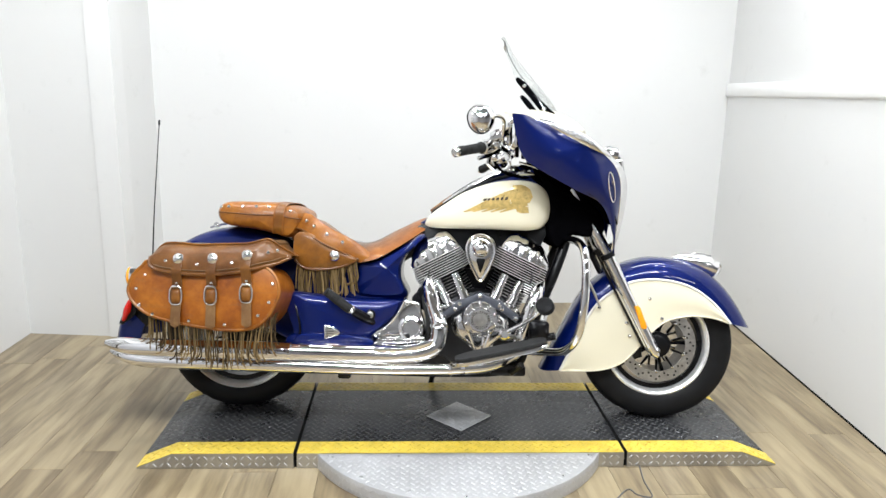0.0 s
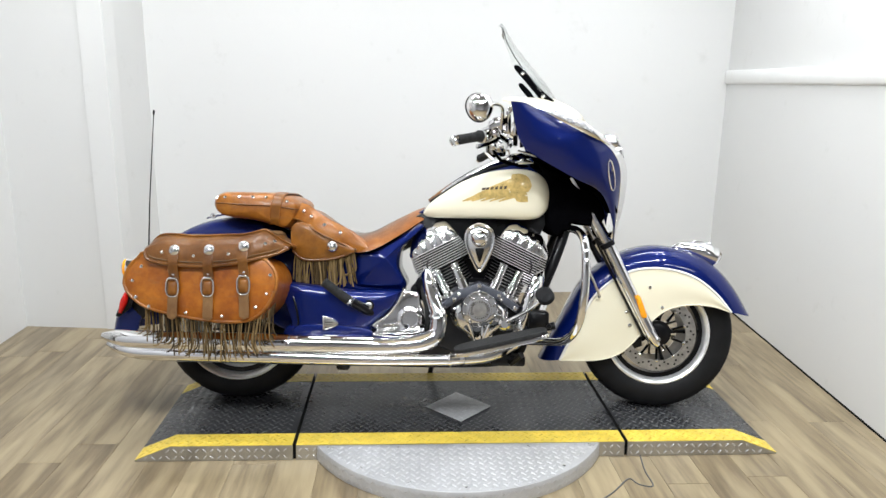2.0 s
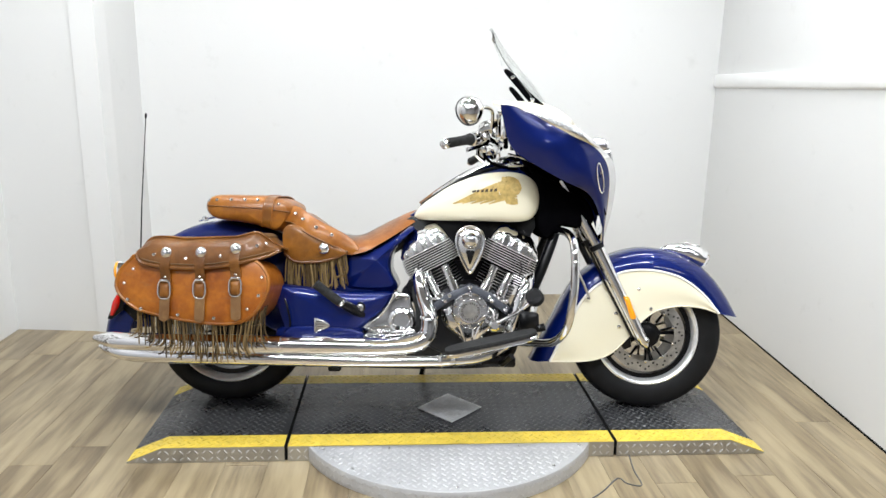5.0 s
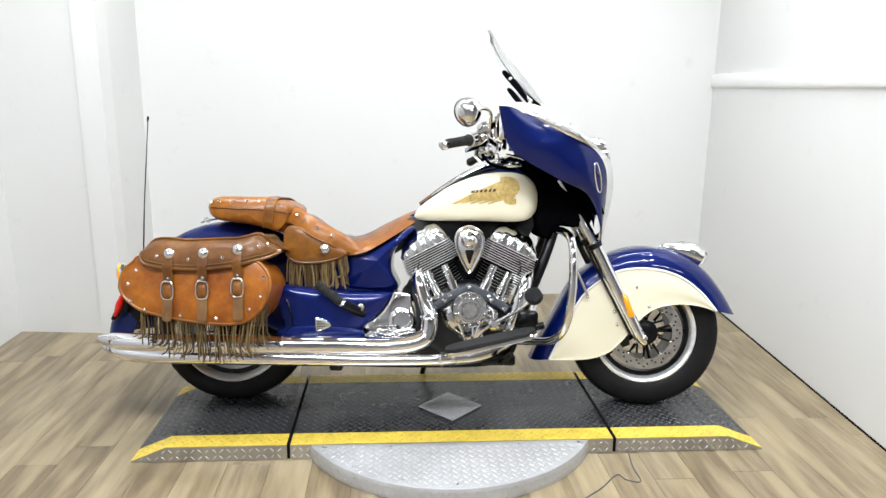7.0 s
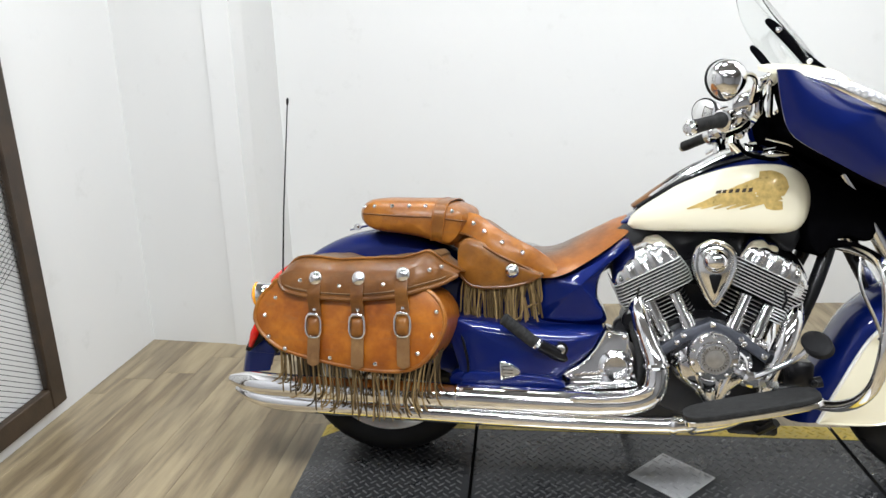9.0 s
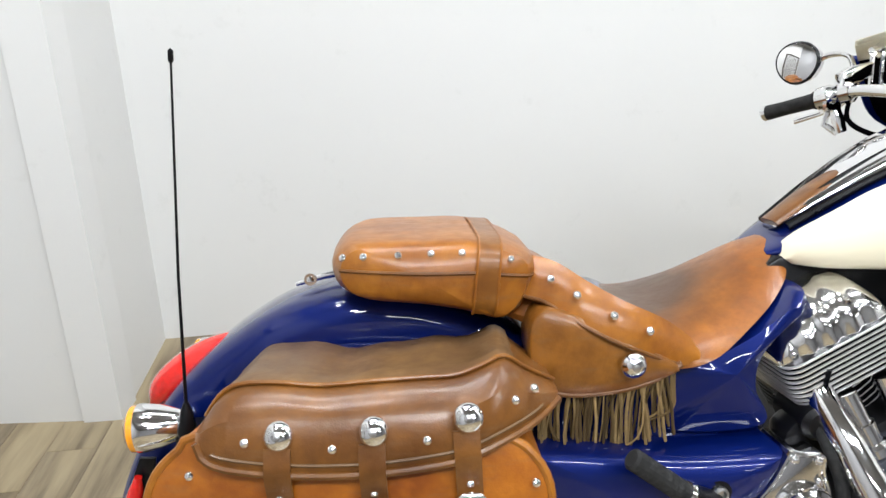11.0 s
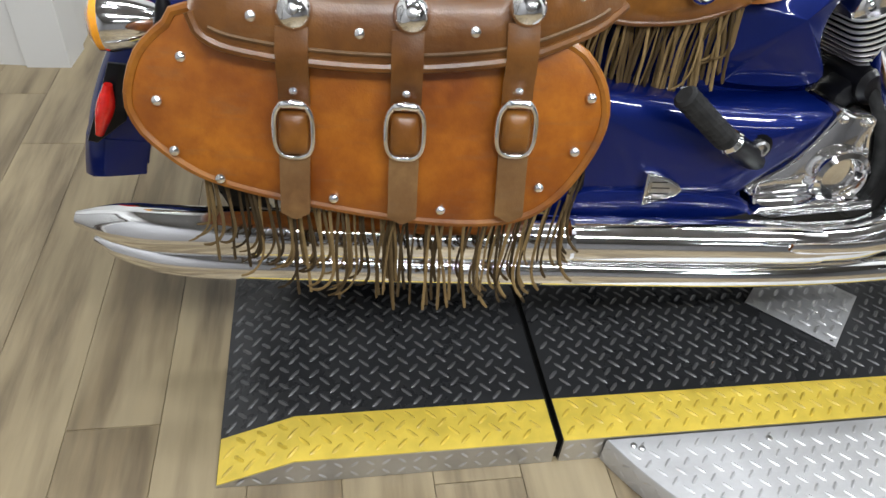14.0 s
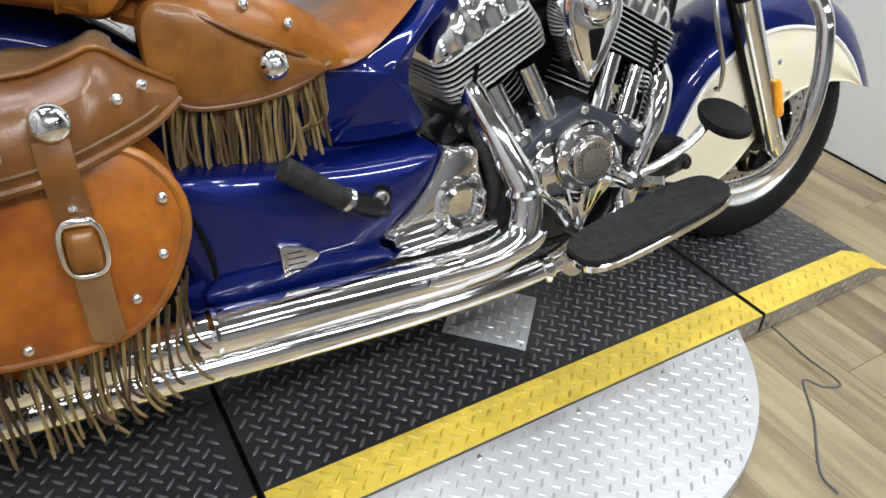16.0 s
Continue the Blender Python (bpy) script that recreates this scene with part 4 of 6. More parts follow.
for s in (-1, 1):
    f = (lambda g: g) if s < 0 else turned
    axis = (GRIP_B - GRIP_A).normalized()
    ln = (GRIP_B - GRIP_A).length
    gp = part("grip", f(lathe([(0.014, 0.0), (0.019, 0.003), (0.0185, 0.02), (0.0175, 0.06), (0.0185, ln - 0.012), (0.022, ln - 0.006), (0.022, ln)], GRIP_A, axis, 20)), RUBBER, bar, "black rubber grip")
    part("end_cap", f(lathe([(0.0, -0.014), (0.013, -0.012), (0.0195, -0.004), (0.0195, 0.006)], GRIP_A, axis, 20)), CHROME, gp)
    ctl = part("switch_housing", f(merge(lathe([(0.020, 0.0), (0.027, 0.004), (0.028, 0.035), (0.022, 0.045)], GRIP_B, axis, 18), moved(box(-0.02, 0.024, -0.02, 0.022, -0.036, 0.014, 0.006), Matrix.Translation(GRIP_B + axis * 0.03)))), CHROME, bar, "chrome switch housing")
    part("buttons", f(merge(*[dome(GRIP_B + axis * (0.018 + 0.014 * k) + Vector((-0.022, -0.002, -0.010 - 0.012 * (k % 2))), 0.005, 0.004, (-1, -0.3, 0), 8) for k in range(3)])), PLASTIC, ctl)
    part("reservoir", f(slab([(0.130, 1.095), (0.175, 1.105), (0.200, 1.120), (0.200, 1.150), (0.150, 1.140), (0.130, 1.125)], -0.290, -0.235, 0.006)), CHROME, bar, "chrome fluid reservoir")
    part("lever", f(sweep([(0.165, -0.27, 1.085), (0.165, -0.32, 1.062), (0.135, -0.37, 1.040), (0.085, -0.425, 1.020)], [0.008, 0.010, 0.008, 0.009], 10, 0.6, smooth=20)), CHROME, bar, "chrome lever")
    clamp = part("bar_clamp", f(merge(box(0.196, 0.216, -0.255, -0.235, 1.085, 1.170, 0.004), box(0.225, 0.240, -0.262, -0.246, 1.080, 1.175, 0.004), sweep([(0.205, -0.262, 1.172), (0.225, -0.268, 1.182), (0.245, -0.258, 1.176)], 0.012, 10))), CHROME, bar, "chrome mirror clamp")
    part("clamp_knob", f(dome((0.226, -0.268, 1.178), 0.016, 0.012, (-0.4, -0.9, 0.1), 14)), CHROME, clamp)
    part("lever_clamp", f(lathe([(0.018, -0.02), (0.026, -0.012), (0.026, 0.012), (0.018, 0.02)], GRIP_B + axis * 0.075, axis, 16)), CHROME, bar)
    part("cable", f(sweep([(0.16, -0.26, 1.075), (0.155, -0.25, 1.02), (0.20, -0.19, 0.985), (0.30, -0.12, 0.97)], 0.006, 8, smooth=20)), PLASTIC, bar)
    part("cable_joint", f(merge(dome((0.148, -0.30, 1.035), 0.016, 0.016, (-0.6, -0.6, -0.5), 12), lathe([(0.012, -0.03), (0.016, 0), (0.012, 0.03)], (0.14, -0.27, 1.02), (0.3, 0.2, -1), 12), sweep([(0.13, -0.31, 1.05), (0.125, -0.32, 1.01), (0.15, -0.30, 0.99)], 0.009, 8))), CHROME, bar)
    mc = Vector((0.096, -0.430, 1.162))
    part("mirror_stem", f(sweep([(0.175, -0.27, 1.10), (0.178, -0.32, 1.165), (0.150, -0.362, 1.178), (0.118, -0.392, 1.165)], [0.009, 0.007, 0.007, 0.008], 10, smooth=20)), CHROME, bar)
    toward = (lambda g: moved(g, Matrix.Translation((0.096, -0.40, 0)) @ Matrix.Rotation(radians(10), 4, "Z") @ Matrix.Translation((-0.096, 0.40, 0)))) if s < 0 else (lambda g: moved(g, Matrix.Translation((0.238, 0.45, 0)) @ Matrix.Rotation(radians(-42), 4, "Z") @ Matrix.Translation((-0.238, -0.45, 0))))
    mir = part("mirror", toward(f(pillow([(mc.x + 0.048 * math.cos(a) * (1 + 0.10 * math.sin(a)), mc.z + 0.050 * math.sin(a)) for a in np.linspace(0, 2 * math.pi, 28)[:-1]], [(0.92, -0.372), (1.0, -0.378), (1.0, -0.388), (0.93, -0.404), (0.75, -0.418), (0.4, -0.426), (0.02, -0.428)]))), CHROME, bar, "oval chrome mirror")
    part("mirror_rim", toward(f(sweep([(mc.x + 0.0475 * math.cos(a) * (1 + 0.10 * math.sin(a)), -0.374, mc.z + 0.0495 * math.sin(a)) for a in np.linspace(0, 2 * math.pi, 33)], 0.0035, 8))), BLACK, mir)
    face = [(mc.x + 0.0455 * math.cos(a) * (1 + 0.10 * math.sin(a)), mc.z + 0.0475 * math.sin(a)) for a in np.linspace(0, 2 * math.pi, 28)[:-1]]
    part("mirror_glass", toward(f(slab(face, -0.3715, -0.3695, 0.0004))), MIRROR, mir)

# ---- tank ----
T_TOP = [(-0.128, 0.780), (-0.049, 0.832), (0.067, 0.912), (0.160, 0.958), (0.270, 0.986), (0.345, 0.970), (0.392, 0.915)]
T_LOW = [(-0.128, 0.765), (-0.05, 0.757), (0.10, 0.752), (0.25, 0.750), (0.33, 0.765), (0.392, 0.815)]
T_WID = [(-0.128, 0.070), (-0.05, 0.125), (0.067, 0.165), (0.16, 0.178), (0.27, 0.184), (0.345, 0.168), (0.392, 0.118)]
rings = []
for x in np.linspace(-0.128, 0.392, 30):
    zt, zb, w = curve_at(T_TOP, x), curve_at(T_LOW, x), curve_at(T_WID, x)
    zc, h = (zt + zb) / 2, (zt - zb) / 2
    ring = []
    for a in np.linspace(0, 2 * math.pi, 29)[:-1]:
        c, s = math.cos(a), math.sin(a)
        ring.append((x, w * math.copysign(abs(c) ** 0.75, c), zc + h * math.copysign(abs(s) ** 0.85, s)))
    rings.append(ring)
tank = part("tank", loft(rings), BLUE, bike, "blue fuel tank with cream side panels")
CREAM_OUT = [(-0.112, 0.768), (-0.085, 0.812), (-0.02, 0.860), (0.045, 0.900), (0.153, 0.939), (0.262, 0.949), (0.335, 0.932), (0.380, 0.885), (0.388, 0.838), (0.364, 0.785), (0.310, 0.758), (0.157, 0.757), (0.003, 0.756), (-0.075, 0.757)]
cream = spline(CREAM_OUT, 64, True)


pc = np.array([0.135, 0.850])
tank_rings = []
for k, lift in ((1.0, -0.030), (1.0, 0.004), (0.985, 0.012), (0.955, 0.019), (0.88, 0.028), (0.75, 0.035), (0.55, 0.040), (0.3, 0.042), (0.02, 0.043)):
    tank_rings.append([])
    for p in cream:
        q = pc + (p - pc) * k
        tank_rings[-1].append((q[0], -(0.90 * curve_at(T_WID, min(max(q[0], -0.12), 0.385)) + 0.012 + lift), q[1]))
for s in (-1, 1):
    g = loft(tank_rings)
    panel = part("tank_panel", g if s < 0 else flipped(g), CREAM, tank, "cream tank side panel with a gold emblem" if s < 0 else "cream tank side panel")
    if s > 0:
        panel.location = (0, -0.025, -0.035)
    if s < 0:
        panel_y = surface_of(g)

        def on_panel(x, z, lift):
            return (x, panel_y(x, z) - lift, z)

        def decal(upper, lower, n, m, lift):
            a, b = spline(upper, n), spline(lower, n)
            rows = [[on_panel(*(p * (1 - k / (m - 1)) + q * (k / (m - 1))), lift) for k in range(m)] for p, q in zip(a, b)]
            return loft(rows, closed=False)

        # plain gold wing shape of swept feathers
        for k in range(9):
            u = k / 8
            x0, z0 = 0.268 - 0.075 * u, 0.924 - 0.006 * u - 0.075 * u * u * 0.8
            x1, z1 = 0.215 - 0.175 * (1 - (1 - u) ** 1.6), 0.838 + 0.05 * (1 - u) ** 2 - 0.014 * u
            d = 0.006 + 0.002 * (1 - u)
            part("gold_feather", decal([(x0 + 0.012, z0), ((x0 + x1) / 2 - 0.01, (z0 + z1) / 2 + d), (x1, z1)], [(x0 + 0.016, z0 - d * 1.9), ((x0 + x1) / 2 + 0.004, (z0 + z1) / 2 - d), (x1 + 0.004, z1 - 0.003)], 14, 3, 0.0012), GOLD, panel)
        for k in range(4):
            x = 0.075 + 0.034 * k
            part("gold_feather", decal([(x + 0.10, 0.872 - 0.002 * k), (x + 0.05, 0.848), (x, 0.825)], [(x + 0.112, 0.858 - 0.002 * k), (x + 0.06, 0.838), (x + 0.004, 0.822)], 12, 3, 0.0012), GOLD, panel)
        part("gold_shape", decal([(0.226, 0.928), (0.262, 0.930), (0.292, 0.915), (0.304, 0.885)], [(0.218, 0.862), (0.246, 0.858), (0.272, 0.858), (0.292, 0.862)], 14, 8, 0.0010), GOLD, panel, "plain gold emblem shape")
        part("gold_shape", decal([(0.228, 0.858), (0.258, 0.852), (0.288, 0.846)], [(0.246, 0.826), (0.266, 0.822), (0.290, 0.824)], 10, 5, 0.0010), GOLD, panel)
        for k in range(6):
            x, w = 0.116 + 0.0168 * k, 0.010 if k else 0.014
            part("name_bar", decal([(x, 0.874 + 0.0016 * k), (x + w, 0.876 + 0.0016 * k)], [(x - 0.003, 0.866 + 0.0010 * k), (x + w - 0.003, 0.867 + 0.0010 * k)], 4, 3, 0.0020), INK, panel, "dark lettering bar")
# console
con = [(-0.09, 0, 0.815), (0.0, 0, 0.880), (0.08, 0, 0.930), (0.17, 0, 0.976), (0.26, 0, 1.006), (0.315, 0, 1.006)]
console = part("console", sweep(con, [0.025, 0.058, 0.088, 0.100, 0.092, 0.03], 24, 0.18, smooth=36), CHROME, tank, "chrome tank console")
part("leather_strip", sweep([(x, 0, z + 0.006) for x, _, z in con[:3]], [0.034, 0.040, 0.022], 12, 0.28, smooth=20), BROWN, tank, "brown leather tank strip")
both("console_trim", sweep([(-0.08, -0.050, 0.820), (0.04, -0.080, 0.899), (0.14, -0.098, 0.947), (0.25, -0.106, 0.976)], 0.008, 8, smooth=24), BLACK, tank)
both("console_strip", sweep([(-0.05, -0.030, 0.849), (0.04, -0.056, 0.914), (0.13, -0.068, 0.963), (0.24, -0.066, 1.002), (0.30, -0.04, 1.010)], 0.0055, 8, smooth=24), CHROME, console)
both("console_gap", sweep([(-0.04, -0.018, 0.861), (0.04, -0.036, 0.919), (0.13, -0.046, 0.969), (0.24, -0.044, 1.010)], 0.0050, 8, smooth=24), BLACK, console)
for y in (-0.075, 0.075):
    part("fuel_cap", lathe([(0.030, 0.0), (0.034, 0.006), (0.030, 0.016), (0.012, 0.021), (0.0, 0.022)], (0.235, y, 0.982), (0, 0, 1), 24), CHROME, tank, "chrome fuel cap")

part("neck_trim", sweep([(0.252, -0.160, 1.020), (0.30, -0.162, 1.008), (0.353, -0.158, 0.994)], [0.004, 0.006, 0.009], 10), CHROME, bike, "chrome trim beside the steering neck")
part("tank_nose_trim", sweep([(0.245, -0.150, 0.974), (0.275, -0.160, 0.978), (0.313, -0.158, 0.976)], [0.005, 0.011, 0.004], 12, smooth=14), CHROME, tank)
# ---- frame and underside ----
frame_ob = part("frame_tube", merge(*[sweep([(0.47, s * 0.05, 0.80), (0.455, s * 0.085, 0.72), (0.405, s * 0.115, 0.58), (0.340, s * 0.125, 0.42), (0.30, s * 0.13, 0.29), (0.24, s * 0.13, 0.205), (0.0, s * 0.13, 0.185), (-0.40, s * 0.12, 0.19), (-0.55, s * 0.10, 0.25)], 0.021, 12, smooth=50) for s in (-1, 1)]), BLACK, bike, "black tubular frame")
part("belly", merge(slab([(-0.40, 0.20), (0.22, 0.19), (0.28, 0.28), (0.22, 0.36), (-0.40, 0.36), (-0.48, 0.28)], -0.16, 0.16, 0.03), slab([(-0.30, 0.175), (-0.22, 0.160), (0.10, 0.165), (0.18, 0.19), (-0.28, 0.22)], -0.10, 0.06, 0.02)), CASE, bike, "dark engine sump and lower frame")
part("swing_arm", merge(*[sweep([(-0.40, s * 0.12, 0.29), (-0.60, s * 0.135, 0.29), (-0.86, s * 0.135, 0.305)], [0.035, 0.03, 0.028], 10) for s in (-1, 1)]), BLACK, bike)
part("side_stand", sweep([(-0.02, 0.13, 0.21), (-0.07, 0.25, 0.10), (-0.10, 0.33, -0.045)], [0.014, 0.012, 0.012], 8), BLACK, bike, "black side stand")
for g in (sweep([(-0.45, -0.16, 0.235), (-0.40, -0.25, 0.215), (-0.35, -0.3, 0.225)], 0.012, 8), sweep([(0.20, -0.2, 0.24), (0.24, -0.28, 0.22), (0.27, -0.32, 0.26)], 0.012, 8), box(0.16, 0.29, -0.27, -0.21, 0.205, 0.245, 0.006), box(-0.43, -0.38, -0.22, -0.14, 0.165, 0.22, 0.006)):
    part("bracket", g, BLACK, bike)
part("rear_panel", slab([(-0.30, 0.55), (-0.12, 0.66), (0.34, 0.66), (0.39, 0.775), (0.0, 0.772), (-0.12, 0.772), (-0.30, 0.66)], -0.10, 0.10, 0.01), BLACK, bike)

# ---- engine ----
engine = part("engine", merge(slab(spline([(-0.08, 0.30), (0.02, 0.235), (0.12, 0.225), (0.22, 0.25), (0.29, 0.33), (0.27, 0.44), (0.20, 0.50), (0.11, 0.52), (0.02, 0.50), (-0.06, 0.43)], 36, True), -0.205, 0.20, 0.02)), CASE, bike, "air-cooled V-twin engine with chrome covers")
# cam cover
CAM = [(0.004, 0.418), (0.050, 0.458), (0.111, 0.478), (0.174, 0.458), (0.222, 0.418), (0.214, 0.362), (0.168, 0.316), (0.122, 0.258), (0.072, 0.312), (0.016, 0.356)]
part("case_bridge", slab([(-0.040, 0.430), (0.025, 0.482), (0.111, 0.520), (0.197, 0.482), (0.264, 0.430), (0.252, 0.405), (0.185, 0.452), (0.111, 0.485), (0.038, 0.452), (-0.028, 0.405)], -0.20, -0.258, 0.006), BRIDGE, engine, "slate grey case bridge")
part("cam_cover", pillow(spline(CAM, 56, True), [(1.0, -0.19), (1.0, -0.235), (0.97, -0.245), (0.90, -0.250), (0.84, -0.262), (0.72, -0.268), (0.02, -0.268)]), CHROME, engine, "chrome cam cover")
part("cover_disc", lathe([(0.070, -0.245), (0.070, -0.268), (0.064, -0.276), (0.047, -0.279)], (0.113, 0, 0.420), (0, 1, 0), 48), CHROME, engine, "chrome disc behind the boss")
for k in range(10):
    a = 2 * math.pi * (k + 0.5) / 10
    part("cover_bolt", dome((0.113 + 0.0575 * math.cos(a), -0.276, 0.420 + 0.0575 * math.sin(a)), 0.0070, 0.007, seg=10), CHROME, engine)
part("cover_boss", merge(lathe([(0.048, -0.26), (0.046, -0.285), (0.043, -0.292), (0.038, -0.292)], (0.113, 0, 0.420), (0, 1, 0), 48), lathe([(0.038, -0.292), (0.035, -0.290), (0.0, -0.290)], (0.113, 0, 0.420), (0, 1, 0), 48)), CHROME, engine, "round chrome cover boss")
part("boss_ring", lathe([(0.0375, -0.2925), (0.0375, -0.2945), (0.027, -0.2945), (0.027, -0.2925), (0.0375, -0.2925)], (0.113, 0, 0.420), (0, 1, 0), 48), SATIN, engine, "grey ring on the cover boss")
part("boss_face", lathe([(0.0265, -0.290), (0.0255, -0.2955), (0.0, -0.2965)], (0.113, 0, 0.420), (0, 1, 0), 32), DISC, engine)
ticks = [moved(box(-0.0014, 0.0014, -0.001, 0.001, 0.029, 0.0345, 0.0004), Matrix.Translation((0.113, -0.295, 0.42)) @ Matrix.Rotation(2 * math.pi * k / 24, 4, "Y")) for k in range(24) if k % 8 != 7]
part("lettering_bars", merge(*ticks), INK, engine)
for x, z in ((0.02, 0.418), (0.056, 0.450), (0.111, 0.469), (0.168, 0.450), (0.208, 0.416), (0.200, 0.364), (0.158, 0.318), (0.122, 0.274), (0.080, 0.316), (0.030, 0.358)):
    part("cover_bolt", dome((x, -0.248, z), 0.0085, 0.007, seg=10), CHROME, engine)
for x, z in ((-0.022, 0.424), (0.247, 0.424), (0.111, 0.506)):
    part("case_bolt", dome((x, -0.258, z), 0.009, 0.006, seg=10), CHROME, engine)
part("cover_ribs", merge(*[sweep([(x, -0.262, z), (x2, -0.264, z2)], [0.010, 0.005], 8) for x, z, x2, z2 in ((0.07, 0.375, 0.10, 0.300), (0.155, 0.37, 0.125, 0.295), (0.068, 0.43, 0.03, 0.40), (0.157, 0.43, 0.198, 0.40), (0.13, 0.352, 0.122, 0.28))]), CHROME, engine)


def cylinder(name, sgn, base, lean):
    """One cylinder, built upright about its axis and leaned in the V. sgn: -1 for the rear one."""
    m = Matrix.Translation((base[0], 0, base[1])) @ Matrix.Rotation(radians(lean), 4, "Y")
    cyl = part(name, moved(lathe([(0.068, 0.0), (0.068, 0.16)], (0, 0, 0), (0, 0, 1), 32), m), CASE, engine, "finned engine cylinder")
    for k in range(9):
        z = 0.010 + 0.0120 * k
        r = [(math.cos(a) * 0.092 * (abs(math.cos(a)) ** -0.25 if abs(math.cos(a)) > 0.3 else 1), math.sin(a) * 0.150) for a in np.linspace(0, 2 * math.pi, 33)[:-1]]
        rr = [(max(-0.095, min(0.095, x)), y) for x, y in r]
        part("barrel_fin", moved(loft([[(x * 0.985, y * 0.985, z) for x, y in rr], [(x, y, z + 0.0012) for x, y in rr], [(x, y, z + 0.0034) for x, y in rr], [(x * 0.985, y * 0.985, z + 0.0046) for x, y in rr]]), m), BLACK, cyl)
        part("fin_edge", moved(loft([[(x * 1.0, y * 1.003, z + 0.0010) for x, y in rr[17:32]] + [(x * 0.97, y * 0.97, z + 0.0010) for x, y in reversed(rr[17:32])], [(x * 1.0, y * 1.003, z + 0.0036) for x, y in rr[17:32]] + [(x * 0.97, y * 0.97, z + 0.0036) for x, y in reversed(rr[17:32])]]), m), FIN, cyl)
    # head fins: wide rounded plates with bright edges
    for k in range(9):
        z = 0.124 + 0.0092 * k
        hw, dp = 0.106 + 0.004 * math.sin(k * 0.5), 0.205
        ol = []
        for cx, cy, a0 in ((hw - 0.03, dp - 0.03, 0), (-hw + 0.03, dp - 0.03, 90), (-hw + 0.03, -dp + 0.03, 180), (hw - 0.03, -dp + 0.03, 270)):
            for a in np.linspace(a0, a0 + 90, 6):
                ol.append((cx + 0.03 * math.cos(radians(a)), cy + 0.03 * math.sin(radians(a))))
        part("head_fin", moved(loft([[(x * 0.975, y * 0.988, z + h) for x, y in ol] for h in (0.0004, 0.0038)]), m), BLACK, cyl)
        part("fin_edge", moved(loft([[(x * 0.965, y * 0.983, z + 0.0004), (x, y, z + 0.0012), (x, y, z + 0.0032), (x * 0.965, y * 0.983, z + 0.0042)] for x, y in ol + ol[:1]], cap=False), m), FIN, cyl)
    # shorter fins below them, on the outer side of the V
    for k in range(5):
        z = 0.1148 - 0.0092 * k
        x0, x1 = sorted((sgn * (0.040 + 0.004 * k), sgn * (0.100 - 0.0025 * k)))
        part("head_fin", moved(box(x0, x1, -0.195 + 0.004 * k, 0.150, z, z + 0.0036, 0.0010), m), BLACK, cyl)
        part("fin_edge", moved(box(x0 - 0.001, x1 + 0.001, -0.199 + 0.004 * k, -0.1935 + 0.004 * k, z, z + 0.0038, 0.0008), m), FIN, cyl)
    part("lower_core", moved(box(min(sgn * 0.048, sgn * 0.084), max(sgn * 0.048, sgn * 0.084), -0.175, 0.14, 0.076, 0.124, 0.006), m), BLACK, cyl)
    part("head_core", moved(box(-0.075, 0.075, -0.185, 0.185, 0.120, 0.210, 0.01), m), BLACK, cyl)
    # a diagonal notch in the fins towards the outside of the V
    o = sgn * 0.062
    part("fin_notch", moved(sweep([(o - sgn * 0.022, -0.206, 0.172), (o - sgn * 0.004, -0.206, 0.150), (o - sgn * 0.002, -0.206, 0.122)], 0.0085, 8, 0.35), m), BLACK, cyl)
    # ribbed rocker cover
    rings = []
    n = 90
    for i in range(n):
        u = i / (n - 1)
        x = -0.102 + 0.204 * u
        v = u ** 0.72 if sgn > 0 else 1 - (1 - u) ** 0.72
        env = max(0.05, (1 - abs(2 * v - 1) ** 2.6)) ** 0.5
        fade = min(1, 6 * min(u, 1 - u))
        hgt, wid = 0.092 * env, 0.198 * (0.86 + 0.14 * env)
        ring = []
        for a in np.linspace(-0.001, math.pi + 0.001, 30):
            rib = 1 - 0.020 * fade * (0.5 + 0.5 * math.sin(2 * math.pi * 5 * u + sgn * 2.6 * math.cos(a)))
            ring.append((x, wid * rib * math.copysign(abs(math.cos(a)) ** 0.8, math.cos(a)), 0.203 + hgt * rib * max(0, math.sin(a)) ** 0.6 - (0.004 if math.sin(a) <= 0 else 0)))
        rings.append(ring)
    part("rocker_cover", moved(loft(rings), m), ALLOY, cyl, "ribbed chrome rocker cover", 60)
    for k in (-1, 1):
        part("cover_bolt", moved(dome((k * 0.075, -0.178, 0.210), 0.010, 0.012, (0, -0.5, 1), 10), m), CHROME, cyl)


cylinder("rear_cylinder", -1, (0.032, 0.464), -27.5)
cylinder("front_cylinder", 1, (0.196, 0.464), 25)
# pushrod tubes
for a, b in (((-0.052, 0.556), (-0.008, 0.462)), ((0.014, 0.585), (0.062, 0.478)), ((0.206, 0.585), (0.160, 0.478)), ((0.266, 0.556), (0.222, 0.462))):
    p, q = Vector((a[0], -0.205, a[1])), Vector((b[0], -0.225, b[1]))
    tube = part("pushrod_tube", sweep([p, p.lerp(q, 0.55), p.lerp(q, 0.56), q], [0.0185, 0.0185, 0.0225, 0.0225], 16), CHROME, engine, "chrome pushrod tube")
    part("tube_foot", merge(lathe([(0.024, -0.012), (0.031, -0.006), (0.031, 0.008), (0.022, 0.014)], q, (q - p), 18), dome(q + Vector((0.026, -0.026, -0.008)), 0.011, 0.010, seg=10), dome(q + Vector((-0.027, -0.026, -0.004)), 0.011, 0.010, seg=10), box(q.x - 0.036, q.x + 0.036, q.y - 0.024, q.y + 0.01, q.z - 0.016, q.z + 0.004, 0.006)), CHROME, tube)
